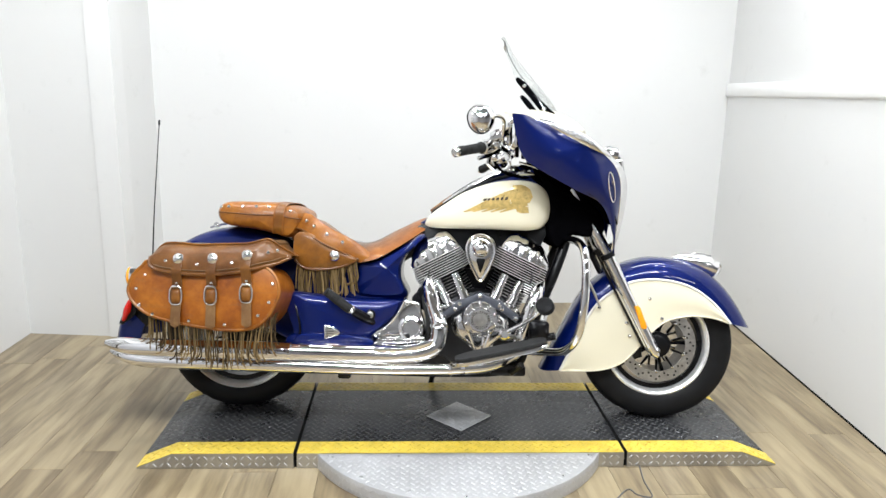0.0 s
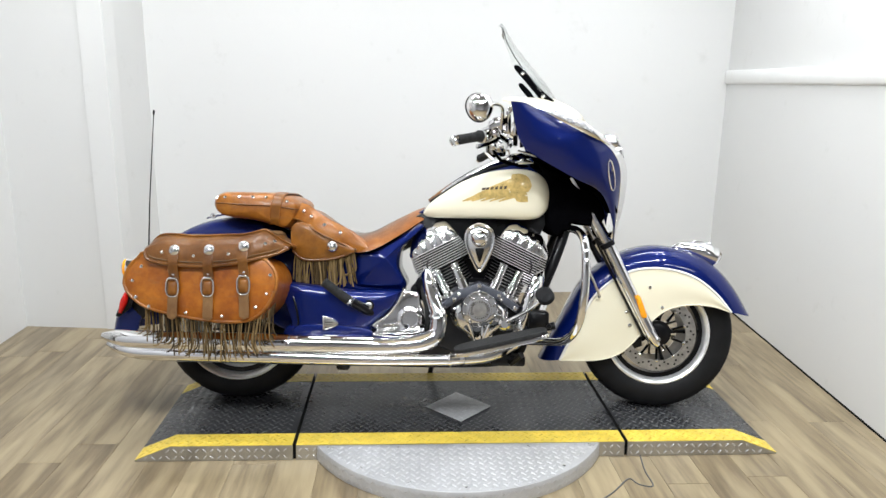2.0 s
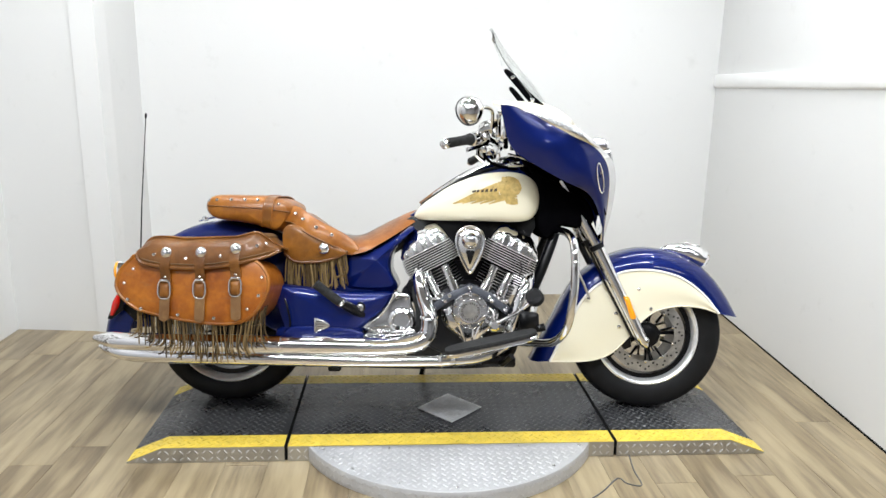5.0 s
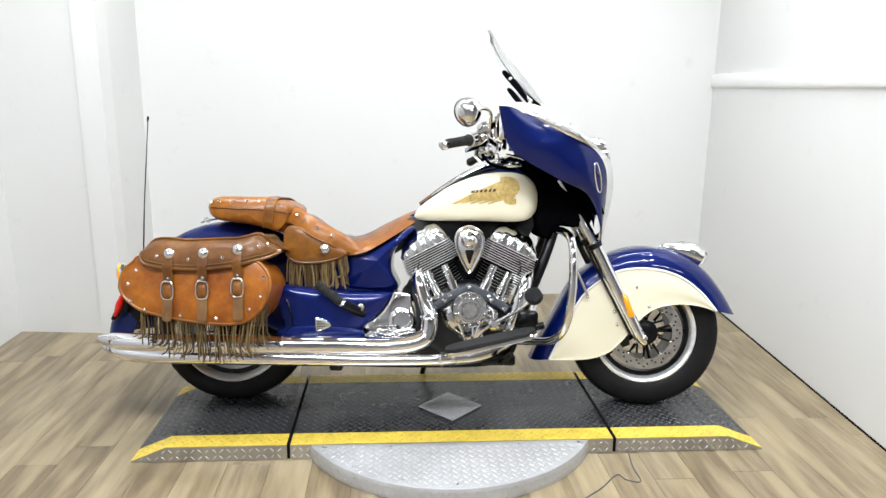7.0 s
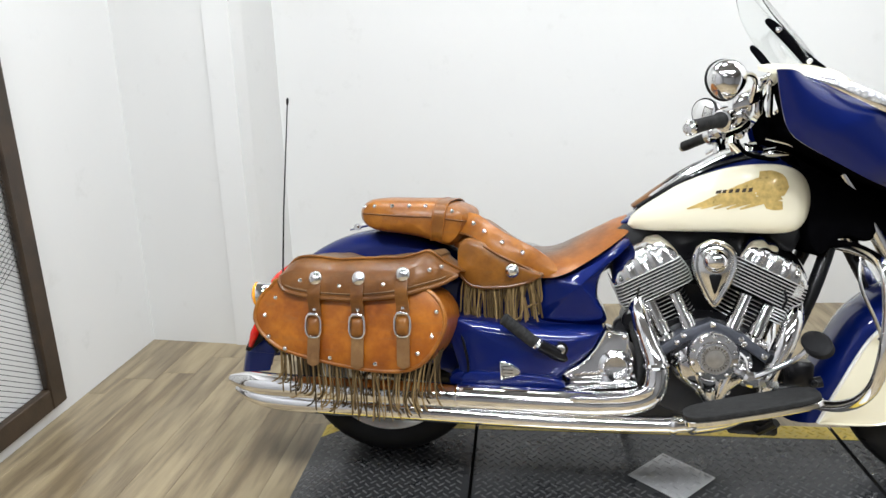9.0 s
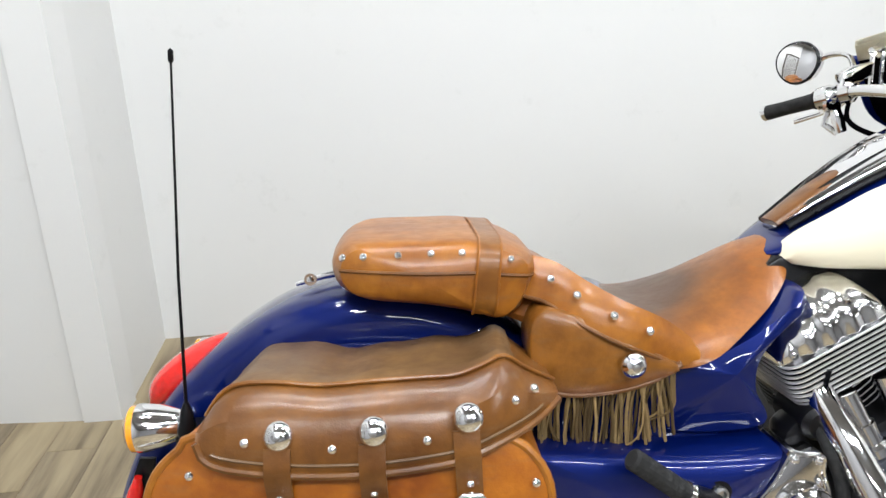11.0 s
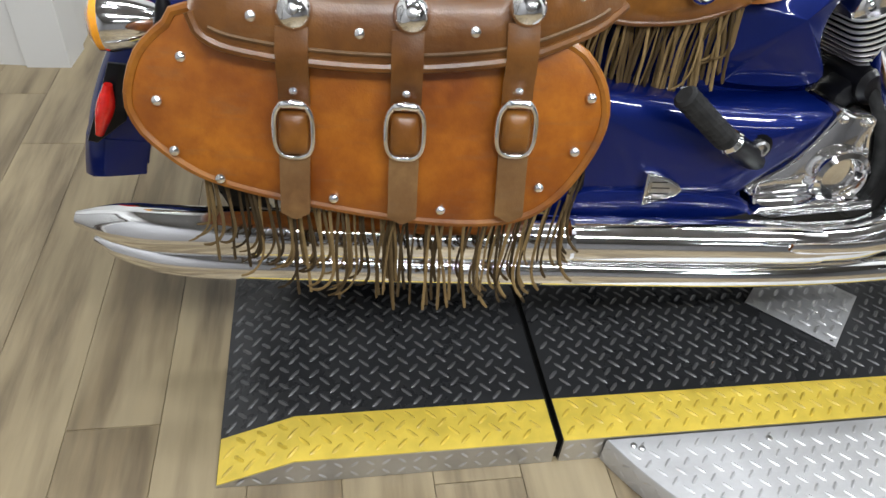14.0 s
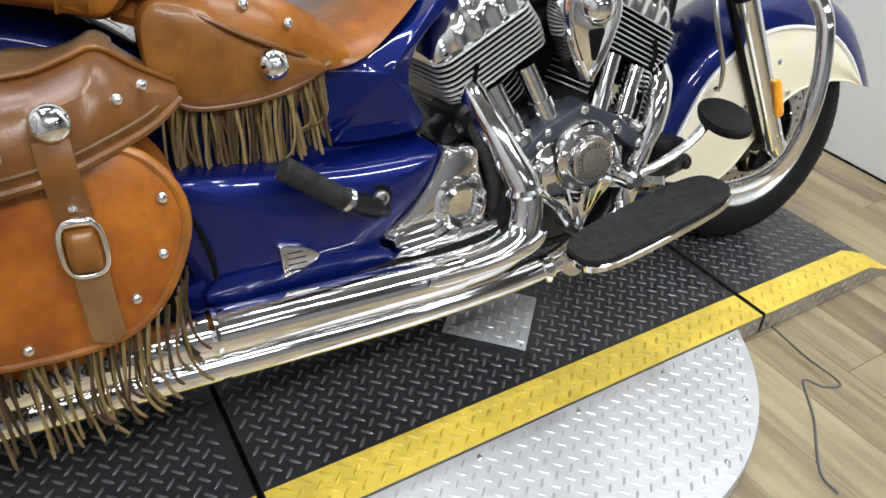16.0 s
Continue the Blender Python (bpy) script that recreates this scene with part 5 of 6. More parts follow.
# horn shield between the cylinders
HORN = [(0.052, 0.690), (0.064, 0.722), (0.108, 0.742), (0.152, 0.722), (0.166, 0.690), (0.164, 0.655), (0.142, 0.600), (0.110, 0.556), (0.078, 0.600), (0.055, 0.655)]
horn = part("horn_cover", pillow(spline(HORN, 48, True), [(0.9, -0.20), (1.0, -0.235), (1.0, -0.25), (0.95, -0.262), (0.87, -0.266), (0.80, -0.262), (0.5, -0.272), (0.02, -0.276)]), ALLOY, engine, "chrome teardrop horn cover")
part("horn_dome", dome((0.109, -0.268, 0.685), 0.034, 0.030, seg=32), CHROME, horn)
part("horn_rim", sweep([(x, -0.263, z) for x, z in list(inset(spline(HORN, 48, True), 0.006)) + [inset(spline(HORN, 48, True), 0.006)[0]]], 0.006, 8), CHROME, horn)
part("horn_slot", slab(spline([(0.094, 0.648), (0.124, 0.648), (0.122, 0.630), (0.112, 0.598), (0.106, 0.598), (0.096, 0.630)], 24, True), -0.270, -0.2765, 0.002), BLACK, horn)
# black filler added to keep the gap between the cylinders dark
part("gap_filler", slab([(0.02, 0.50), (0.20, 0.50), (0.245, 0.60), (0.24, 0.74), (-0.02, 0.74), (-0.02, 0.60)], -0.09, 0.09, 0.01), BLACK, engine)
part("intake", sweep([(0.03, -0.10, 0.63), (0.11, -0.12, 0.64), (0.19, -0.10, 0.63)], [0.03, 0.045, 0.03], 12), BLACK, engine)

engine.location.y = -0.006
# exhaust headers
part("front_header", sweep([(0.345, -0.16, 0.560), (0.332, -0.205, 0.520), (0.306, -0.225, 0.455), (0.272, -0.225, 0.360), (0.245, -0.225, 0.280), (0.15, -0.27, 0.245), (0.05, -0.33, 0.243)], [0.024, 0.027, 0.028, 0.028, 0.026, 0.025, 0.024], 16, smooth=40), CHROME, engine, "chrome front exhaust header")
part("rear_header", sweep([(-0.070, -0.10, 0.600), (-0.086, -0.175, 0.560), (-0.076, -0.235, 0.505), (-0.060, -0.270, 0.455), (-0.040, -0.300, 0.395), (-0.050, -0.310, 0.325), (-0.110, -0.322, 0.296), (-0.21, -0.328, 0.288)], [0.020, 0.026, 0.028, 0.029, 0.031, 0.033, 0.034, 0.0335], 20, smooth=52), CHROME, engine, "chrome rear exhaust header")
part("header_clamp", lathe([(0.026, -0.008), (0.030, 0), (0.026, 0.008)], (0.006, -0.312, 0.238), (1, 0, 0), 18), CHROME, engine)
part("header_clamp", lathe([(0.032, -0.008), (0.037, 0), (0.032, 0.008)], (-0.042, -0.300, 0.395), (0.1, -0.1, -1), 18), CHROME, engine)
# mufflers
muf = part("upper_muffler", sweep([(-0.185, -0.334, 0.288), (-0.25, -0.336, 0.288), (-0.60, -0.332, 0.286), (-1.10, -0.326, 0.285), (-1.220, -0.322, 0.292), (-1.284, -0.320, 0.300)], [0.034, 0.0355, 0.037, 0.037, 0.031, 0.010], 20, 1.0, smooth=40), CHROME, bike, "long chrome upper muffler")
part("lower_muffler", sweep([(0.10, -0.28, 0.240), (0.0, -0.314, 0.236), (-0.25, -0.340, 0.236), (-0.60, -0.340, 0.238), (-1.08, -0.334, 0.240), (-1.208, -0.328, 0.254), (-1.262, -0.324, 0.272)], [0.022, 0.023, 0.024, 0.027, 0.027, 0.022, 0.008], 20, smooth=44), CHROME, bike, "long chrome lower muffler")
part("muffler_clamp", lathe([(0.0365, -0.008), (0.0395, 0), (0.0365, 0.008)], (-0.585, -0.332, 0.286), (1, 0, 0), 24), CHROME, muf)
part("heat_shield", slab(spline([(-0.27, 0.326), (-0.18, 0.330), (-0.10, 0.345), (-0.062, 0.365), (-0.06, 0.345), (-0.10, 0.322), (-0.18, 0.312), (-0.26, 0.310)], 32, True), -0.396, -0.406, 0.005), CHROME, muf)

# gearbox side covers
TRI = [(-0.290, 0.350), (-0.240, 0.386), (-0.207, 0.424), (-0.186, 0.462), (-0.174, 0.484), (-0.150, 0.478), (-0.116, 0.474), (-0.110, 0.440), (-0.098, 0.400), (-0.104, 0.352), (-0.16, 0.338), (-0.255, 0.332)]
trio = spline(TRI, 60, True)
tri = part("pivot_cover", slab(trio, -0.17, -0.262, 0.004), CHROME, engine, "flat polished chrome gearbox side plate")
trim = inset(trio, 0.004)
part("cover_rim", sweep([(x, -0.262, z) for x, z in list(trim) + [trim[0]]], 0.0042, 8), CHROME, tri)
# a round hollow boss on the plate
part("cover_boss", lathe([(0.047, -0.250), (0.049, -0.268), (0.045, -0.284), (0.037, -0.288), (0.031, -0.281), (0.029, -0.266), (0.0, -0.265)], (-0.146, 0, 0.378), (0, 1, 0), 36), CHROME, tri, "hollow round chrome boss")
part("boss_cap", lathe([(0.011, -0.258), (0.012, -0.280), (0.008, -0.286), (0.0, -0.287)], (-0.160, 0, 0.346), (0, 1, 0), 16), CASE, tri)
part("cover_bracket", slab([(-0.288, 0.318), (-0.272, 0.334), (-0.130, 0.346), (-0.092, 0.352), (-0.088, 0.334), (-0.14, 0.326), (-0.25, 0.312)], -0.22, -0.300, 0.005), CHROME, tri)
for x, z in ((-0.166, 0.468), (-0.125, 0.464), (-0.175, 0.330), (-0.112, 0.338), (-0.268, 0.346)):
    part("cover_bolt", dome((x, -0.264, z), 0.0075, 0.007, seg=10), CHROME, tri)
part("breather_hose", sweep([(-0.100, -0.20, 0.512), (-0.094, -0.246, 0.470), (-0.080, -0.262, 0.415), (-0.078, -0.262, 0.362), (-0.092, -0.252, 0.325)], 0.0125, 12, smooth=30), RUBBER, engine, "black rubber hose behind the header")
part("pivot_case", merge(lathe([(0.03, -0.12), (0.03, -0.215), (0.022, -0.225), (0, -0.225)], (-0.10, 0, 0.505), (0, 1, 0), 24), slab(spline([(-0.15, 0.47), (-0.115, 0.515), (-0.05, 0.51), (-0.01, 0.46), (-0.06, 0.42)], 24, True), -0.14, -0.205, 0.01)), BLACK, engine)

# ---- crash bar, floorboard, brake pedal ----
def crash_bar(s):
    pts = [(0.43, 0.06, 0.745), (0.447, 0.15, 0.728), (0.462, 0.30, 0.722), (0.470, 0.415, 0.690), (0.472, 0.450, 0.600), (0.467, 0.450, 0.480), (0.454, 0.420, 0.385), (0.424, 0.33, 0.318), (0.36, 0.20, 0.288), (0.29, 0.12, 0.275)]
    part("crash_bar", sweep([(x, s * y, z) for x, y, z in pts], 0.0148, 14, smooth=60), CHROME, bike, "chrome tubular crash bar")


crash_bar(-1)
crash_bar(1)
part("brake_hose", sweep([(0.525, -0.13, 0.72), (0.515, -0.165, 0.62), (0.56, -0.162, 0.52), (0.588, -0.140, 0.465)], 0.005, 8, smooth=30), SATIN, bike, "braided brake hose")
part("hose_end", dome((0.590, -0.128, 0.458), 0.008, 0.012, seg=8), CHROME, bike)
BM = Matrix.Translation((0.188, -0.382, 0.318)) @ Matrix.Rotation(radians(-13.5), 4, "Y") @ Matrix.Rotation(radians(2), 4, "X")
ol = [(0.172 * math.copysign(abs(math.cos(a)) ** 0.55, math.cos(a)) , 0.058 * math.copysign(abs(math.sin(a)) ** 0.6, math.sin(a))) for a in np.linspace(0, 2 * math.pi, 49)[:-1]]


def flat_board(grow, z0, z1):
    return moved(loft([[(x * grow * 0.99, y * grow * 0.97, z0) for x, y in ol], [(x * grow, y * grow, z0 + 0.002) for x, y in ol], [(x * grow, y * grow, z1 - 0.002) for x, y in ol], [(x * grow * 0.99, y * grow * 0.97, z1) for x, y in ol]]), BM)


fb = part("floorboard", flat_board(1.0, -0.014, 0.0), CHROME, bike, "chrome-edged floorboard with a rubber mat")
part("rubber_mat", flat_board(0.985, 0.001, 0.014), RUBBER, fb)
part("board_arm", merge(sweep([(0.12, -0.18, 0.26), (0.12, -0.33, 0.270)], 0.013, 8), sweep([(0.30, -0.15, 0.31), (0.30, -0.33, 0.318)], 0.013, 8), sweep([(0.20, -0.24, 0.345), (0.262, -0.33, 0.365)], 0.011, 8)), SATIN, fb)
ped = part("brake_pedal", sweep([(0.200, -0.300, 0.372), (0.24, -0.325, 0.398), (0.30, -0.340, 0.437), (0.338, -0.345, 0.474)], [0.014, 0.011, 0.010, 0.012], 12, 0.7, smooth=20), CHROME, bike, "chrome brake pedal with a rubber pad")
PM = Matrix.Translation((0.342, -0.375, 0.488)) @ Matrix.Rotation(radians(-35), 4, "Y") @ Matrix.Rotation(radians(20), 4, "X")
part("pedal_pad", moved(loft([[(math.cos(a) * 0.032 * k, math.sin(a) * 0.055 * k, z) for a in np.linspace(0, 2 * math.pi, 25)[:-1]] for k, z in ((0.9, -0.012), (1, -0.008), (1, 0.006), (0.85, 0.012), (0.3, 0.014))]), PM), TYRE, ped)
part("pedal_pivot", lathe([(0.016, -0.27), (0.022, -0.275), (0.022, -0.315), (0.014, -0.322), (0, -0.322)], (0.205, 0, 0.372), (0, 1, 0), 18), CHROME, ped)
part("master_cylinder", merge(box(0.30, 0.375, -0.27, -0.22, 0.345, 0.415, 0.008), sweep([(0.28, -0.25, 0.33), (0.40, -0.25, 0.36)], 0.015, 10), dome((0.375, -0.272, 0.36), 0.010, 0.01, seg=8)), BLACK, bike, "black rear brake cylinder")

# ---- rear bodywork ----
RC = np.array([-0.856, 0.315])


def rear_rad(a):
    """The fender crown's distance from the rear axle, by angle from forwards."""
    return 0.428 + 0.072 * max(0, (a - 122) / 62) ** 1.6


rings = []
for a in np.linspace(48, 184, 48):
    r = rear_rad(a)
    c, s = math.cos(radians(a)), math.sin(radians(a))
    hw = 0.135 - 0.02 * max(0, (a - 120) / 64)
    sec = [(-1.0, -0.115), (-1.0, -0.055), (-0.96, -0.028), (-0.82, -0.010), (-0.5, -0.002), (0, 0)]
    sec = sec + [(-p, q) for p, q in reversed(sec[:-1])]
    sec = sec + [(p * 0.96, q - 0.008 if abs(p) < 0.99 else q) for p, q in reversed(sec)]
    rings.append([(RC[0] + c * (r + q), p * hw, RC[1] + s * (r + q)) for p, q in sec])
rear_fender = part("rear_fender", loft(rings), BLUE, bike, "deep blue rear fender")
tip = []
for a in np.linspace(178, 186.5, 6):
    r = rear_rad(a) + 0.002
    c, s = math.cos(radians(a)), math.sin(radians(a))
    tip.append([(RC[0] + c * (r + q), p * 0.119, RC[1] + s * (r + q)) for p, q in sec])
part("fender_tip", loft(tip), BLUE, rear_fender)
# flank valance beside the wheel, and the side covers
VAL = [(-1.02, 0.60), (-0.90, 0.66), (-0.60, 0.62), (-0.545, 0.50), (-0.565, 0.318), (-0.62, 0.305), (-0.70, 0.345), (-0.80, 0.46), (-0.95, 0.53)]
both("flank_panel", slab(spline(VAL, 60, True), -0.140, -0.185, 0.012), BLUE, rear_fender)
part("body_shell", slab(spline([(-0.62, 0.50), (-0.60, 0.62), (-0.50, 0.68), (-0.38, 0.68), (-0.30, 0.58), (-0.24, 0.46), (-0.30, 0.31), (-0.56, 0.31)], 48, True), -0.19, 0.19, 0.02), BLUE, bike, "deep blue rear body")
SIDE_LOW = [(-0.640, 0.500), (-0.585, 0.505), (-0.364, 0.482), (-0.20, 0.480), (-0.182, 0.472), (-0.212, 0.418), (-0.262, 0.372), (-0.298, 0.338), (-0.330, 0.308), (-0.575, 0.303), (-0.60, 0.36)]
lowp = spline(SIDE_LOW, 70, True)
cover = part("side_cover", pillow(lowp, [(1.0, -0.14), (1.0, -0.242), (0.985, -0.262), (0.95, -0.276), (0.85, -0.285), (0.5, -0.291), (0.02, -0.292)]), BLUE, bike, "deep blue side cover with a silver vent")
part("cover_crease", sweep([(-0.575, -0.282, 0.31), (-0.562, -0.290, 0.36), (-0.575, -0.288, 0.43), (-0.60, -0.272, 0.492)], 0.004, 6, smooth=20), BLACK, cover)
part("cover_step", slab(spline([(-0.57, 0.305), (-0.56, 0.350), (-0.40, 0.352), (-0.30, 0.340), (-0.29, 0.312), (-0.40, 0.303)], 40, True), -0.272, -0.299, 0.010), BLUE, cover)
part("cover_skirt", slab(spline([(-0.60, 0.345), (-0.42, 0.350), (-0.32, 0.350), (-0.292, 0.335), (-0.30, 0.305), (-0.35, 0.290), (-0.59, 0.290)], 40, True), -0.17, -0.284, 0.012), BLUE, cover)
VENT = [(-0.470, 0.386), (-0.464, 0.388), (-0.434, 0.380), (-0.416, 0.370), (-0.409, 0.360), (-0.416, 0.350), (-0.436, 0.341), (-0.462, 0.333), (-0.468, 0.335)]
vent = part("vent_badge", slab(VENT, -0.280, -0.308, 0.003), CHROME, cover, "silver pointed vent badge")
part("vent_face", slab(inset(np.array(VENT), 0.0045), -0.3060, -0.3090, 0.0008), SATIN, vent, "dull grey face of the badge")
part("vent_line", merge(*[box(-0.460, -0.436 + 0.005 * min(k, 3 - k), -0.3096, -0.3088, 0.3440 + 0.0095 * k, 0.3462 + 0.0095 * k, 0.0002) for k in range(4)]), CASE, vent)
part("cover_screw", lathe([(0.013, -0.276), (0.013, -0.298), (0.008, -0.300), (0.006, -0.294), (0.0, -0.294)], (-0.300, 0, 0.427), (0, 1, 0), 16), SATIN, cover)
part("screw_seat", lathe([(0.021, -0.270), (0.021, -0.2905), (0.014, -0.2915)], (-0.300, 0, 0.427), (0, 1, 0), 20), BLACK, cover)
UPPER = [(-0.372, 0.476), (-0.380, 0.560), (-0.376, 0.612), (-0.300, 0.626), (-0.223, 0.664), (-0.167, 0.700), (-0.122, 0.733), (-0.104, 0.722), (-0.150, 0.676), (-0.188, 0.622), (-0.195, 0.560), (-0.175, 0.478)]
up = part("seat_panel", pillow(spline(UPPER, 70, True), [(1.0, -0.02), (1.0, -0.140), (0.985, -0.162), (0.95, -0.180), (0.8, -0.205), (0.02, -0.222)]), BLUE, bike, "deep blue panel below the seat")
part("panel_rib", sweep([(-0.208, -0.186, 0.500), (-0.222, -0.196, 0.570), (-0.212, -0.186, 0.630), (-0.178, -0.164, 0.672)], [0.006, 0.016, 0.016, 0.006], 10, 0.35, up=(1, 0, 0), smooth=24), BLUE, up)

# passenger peg
peg = part("passenger_peg", sweep([(-0.285, -0.270, 0.396), (-0.32, -0.295, 0.418), (-0.362, -0.320, 0.445)], [0.017, 0.019, 0.017], 12), BLACK, bike, "folded rubber passenger peg")
pa, pb = Vector((-0.368, -0.320, 0.446)), Vector((-0.461, -0.338, 0.519))
part("peg_rubber", sweep([pa.lerp(pb, k / 28) for k in range(29)], [0.014] + [0.0178 if k % 3 else 0.0169 for k in range(27)] + [0.013], 16), RUBBER, peg, "ribbed black rubber", 20)
part("peg_ring", lathe([(0.0175, -0.006), (0.0205, 0), (0.0175, 0.006)], (-0.365, -0.320, 0.447), (-0.8, -0.2, 0.6), 16), CHROME, peg)

# tail
tail = part("tail_lamp", sweep([(-1.095, -0.0, 0.640), (-1.15, 0, 0.610), (-1.21, 0, 0.575), (-1.262, 0, 0.535), (-1.288, 0, 0.500)], [0.010, 0.034, 0.042, 0.036, 0.012], 18, 0.9, smooth=26), RED, bike, "long red tail lamp on the fender")
part("lamp_bezel", sweep([(-1.09, 0, 0.622), (-1.15, 0, 0.590), (-1.21, 0, 0.550), (-1.272, 0, 0.495)], [0.030, 0.046, 0.048, 0.030], 16, 0.6, smooth=20), BLACK, tail)
for s in (-1, 1):
    f = (lambda g: g) if s < 0 else flipped
    sig = part("turn_signal", f(lathe([(0.004, 0.075), (0.014, 0.070), (0.026, 0.050), (0.036, 0.020), (0.0405, -0.008), (0.0405, -0.016)], (-1.228, -0.188, 0.538), (1, 0.05, 0.05), 32)), CHROME, bike, "chrome bullet turn signal")
    part("signal_lens", f(lathe([(0.0395, -0.0155), (0.0385, -0.026), (0.028, -0.034), (0.0, -0.037)], (-1.228, -0.188, 0.538), (1, 0.05, 0.05), 32)), AMBER, sig, "amber lens")
    part("signal_arm", f(sweep([(-1.20, -0.20, 0.53), (-1.185, -0.15, 0.53), (-1.17, -0.06, 0.54)], 0.014, 10)), CHROME, sig)
    refl = part("side_reflector", f(sweep([(-1.262, -0.172, 0.442), (-1.272, -0.172, 0.405), (-1.288, -0.170, 0.362)], [0.008, 0.017, 0.008], 14, 0.8, smooth=14)), RED, bike, "red side reflector")
    part("reflector_bracket", f(slab([(-1.262, 0.470), (-1.235, 0.468), (-1.25, 0.38), (-1.298, 0.342), (-1.312, 0.346), (-1.288, 0.405)], -0.160, -0.152, 0.002)), BLACK, refl)
    part("license_side", f(slab([(-1.29, 0.40), (-1.20, 0.46), (-1.16, 0.40), (-1.22, 0.33)], -0.12, -0.10, 0.004)), BLACK, rear_fender)
ant = part("antenna", sweep([(-1.160, -0.205, 0.560), (-1.150, -0.214, 0.80), (-1.128, -0.226, 1.132)], [0.0032, 0.0024, 0.0018], 8), BLACK, bike, "thin black whip antenna")
part("antenna_base", merge(lathe([(0.014, 0), (0.016, 0.01), (0.010, 0.045), (0.004, 0.06)], (-1.162, -0.204, 0.525), (0.04, 0, 1), 14), box(-1.18, -1.13, -0.215, -0.13, 0.505, 0.53, 0.006)), BLACK, ant)
part("antenna_tip", lathe([(0.0022, -0.012), (0.0042, -0.008), (0.0042, 0.006), (0.0, 0.010)], (-1.128, -0.226, 1.134), (0.06, 0, 1), 10), BLACK, ant)
part("fender_rail", sweep([(-0.885, -0.02, 0.758), (-0.94, -0.02, 0.752), (-1.00, -0.015, 0.735)], [0.008, 0.007, 0.004], 10, smooth=16), CHROME, rear_fender, "chrome seat bracket on the fender")
part("rail_knob", merge(dome((-0.972, -0.02, 0.742), 0.010, 0.012, (0, 0, 1), 10), lathe([(0.012, -0.006), (0.012, 0.006)], (-0.972, -0.02, 0.745), (0, 1, 0), 12)), CHROME, rear_fender)


# ---- leather: studs, conchos, fringe ----
def stud(p, parent, r=0.0068, axis=(0, -1, 0)):
    part("stud", dome(p, r, r * 0.8, axis, 12), CHROME, parent)


def concho(p, r, parent, axis=(0, -1, 0)):
    c = part("concho", lathe([(r * 0.94, -0.002), (r, 0.0), (r * 0.985, 0.003), (r * 0.90, 0.0065), (r * 0.76, 0.0100), (r * 0.56, 0.0132), (r * 0.34, 0.0152), (r * 0.16, 0.0160), (0, 0.0162)], p, axis, 32), CHROME, parent, "round chrome concho")
    q = Vector(axis).to_track_quat("Z", "Y").to_matrix().to_4x4()
    boss = lathe([(r * 0.30, 0.0148), (r * 0.28, 0.0172), (r * 0.16, 0.0182), (0, 0.0184)], axis=(0, 0, 1), seg=16)
    part("concho_boss", moved(boss, Matrix.Translation(p) @ q), SATIN, c)


HANG = Vector((0.012, 0.165, -0.986)).normalized()
rng = random.Random(11)
STRANDS = []
# strand shapes: three that curl back at the end, three nearly straight, three that curl forward
for k in range(9):
    pts, at = [], Vector((0, 0, 0))
    bend, wav = rng.uniform(-0.09, 0.09), rng.uniform(-0.10, 0.10)
    hook = (-1.0, 0.12, 1.0)[k // 3] * rng.uniform(1.2, 2.4)
    for i in range(17):
        u = i / 16
        pts.append(at.copy())
        ang = bend - 0.10 * math.copysign(1, hook) * (k // 3 != 1) + wav * math.sin(6 * u + k) + hook * max(0, u - 0.52) ** 1.5 * 2.6
        at += (HANG * math.cos(ang) + Vector((math.sin(ang), -0.10 * math.sin(3 * u + k), 0))) / 16
    STRANDS.append(pts)


def strand_mesh(k, length, width, material):
    pts = [Vector((p.x * length, p.y * length, p.z * length)) for p in STRANDS[k]]
    return mesh_of("fringe_strand", sweep(pts, [width] * 15 + [width * 1.15, width * 0.8], 6, 0.4, up=(1, 0.3, 0)), material)


def fringe(parent, line, count, length, width, seed, lengths=None, curl=0.5, bunch=0.0, material=FRINGE):
    """Strands side by side along a line, drawn together in loose bunches."""
    rg = random.Random(seed)
    P = spline(line, count * 4)
    kinds = [strand_mesh(k, length, width, material) for k in range(9)]
    for i in range(count):
        u = i / (count - 1)
        j = i * 4 + bunch * 4 * math.sin(i * 0.83 + seed) + bunch * 2 * math.sin(i * 0.31)
        p = P[int(min(len(P) - 1, max(0, j)))]
        lean = 0 if u < 0.42 else 3 if u < 0.68 else 6
        k = lean + rg.randrange(3) if rg.random() < curl else 3 + rg.randrange(3)
        ob = new("fringe_strand", kinds[k])
        ob.parent = parent
        ob.location = (p[0] + rg.uniform(-0.002, 0.002), p[1] + rg.uniform(-0.006, 0.004), p[2])
        ob.scale = (1, 1, rg.uniform(0.88, 1.10) * (lengths(u) if lengths else 1))
        ob.rotation_euler = (rg.uniform(-0.05, 0.04), rg.uniform(-0.05, 0.05), rg.uniform(-0.5, 0.5))


# ---- saddlebags ----
BAG = [(-1.146, 0.545), (-1.130, 0.590), (-1.098, 0.622), (-1.055, 0.645), (-0.80, 0.655), (-0.660, 0.630), (-0.614, 0.600), (-0.593, 0.552), (-0.602, 0.500), (-0.640, 0.438), (-0.695, 0.405), (-0.800, 0.400), (-0.940, 0.418), (-1.060, 0.446), (-1.120, 0.486), (-1.142, 0.516)]
L_TOP = [(-1.060, 0.662), (-1.040, 0.690), (-1.013, 0.705), (-0.962, 0.706), (-0.904, 0.700), (-0.839, 0.703), (-0.773, 0.706), (-0.719, 0.708), (-0.683, 0.718), (-0.651, 0.727), (-0.618, 0.704), (-0.574, 0.676)]
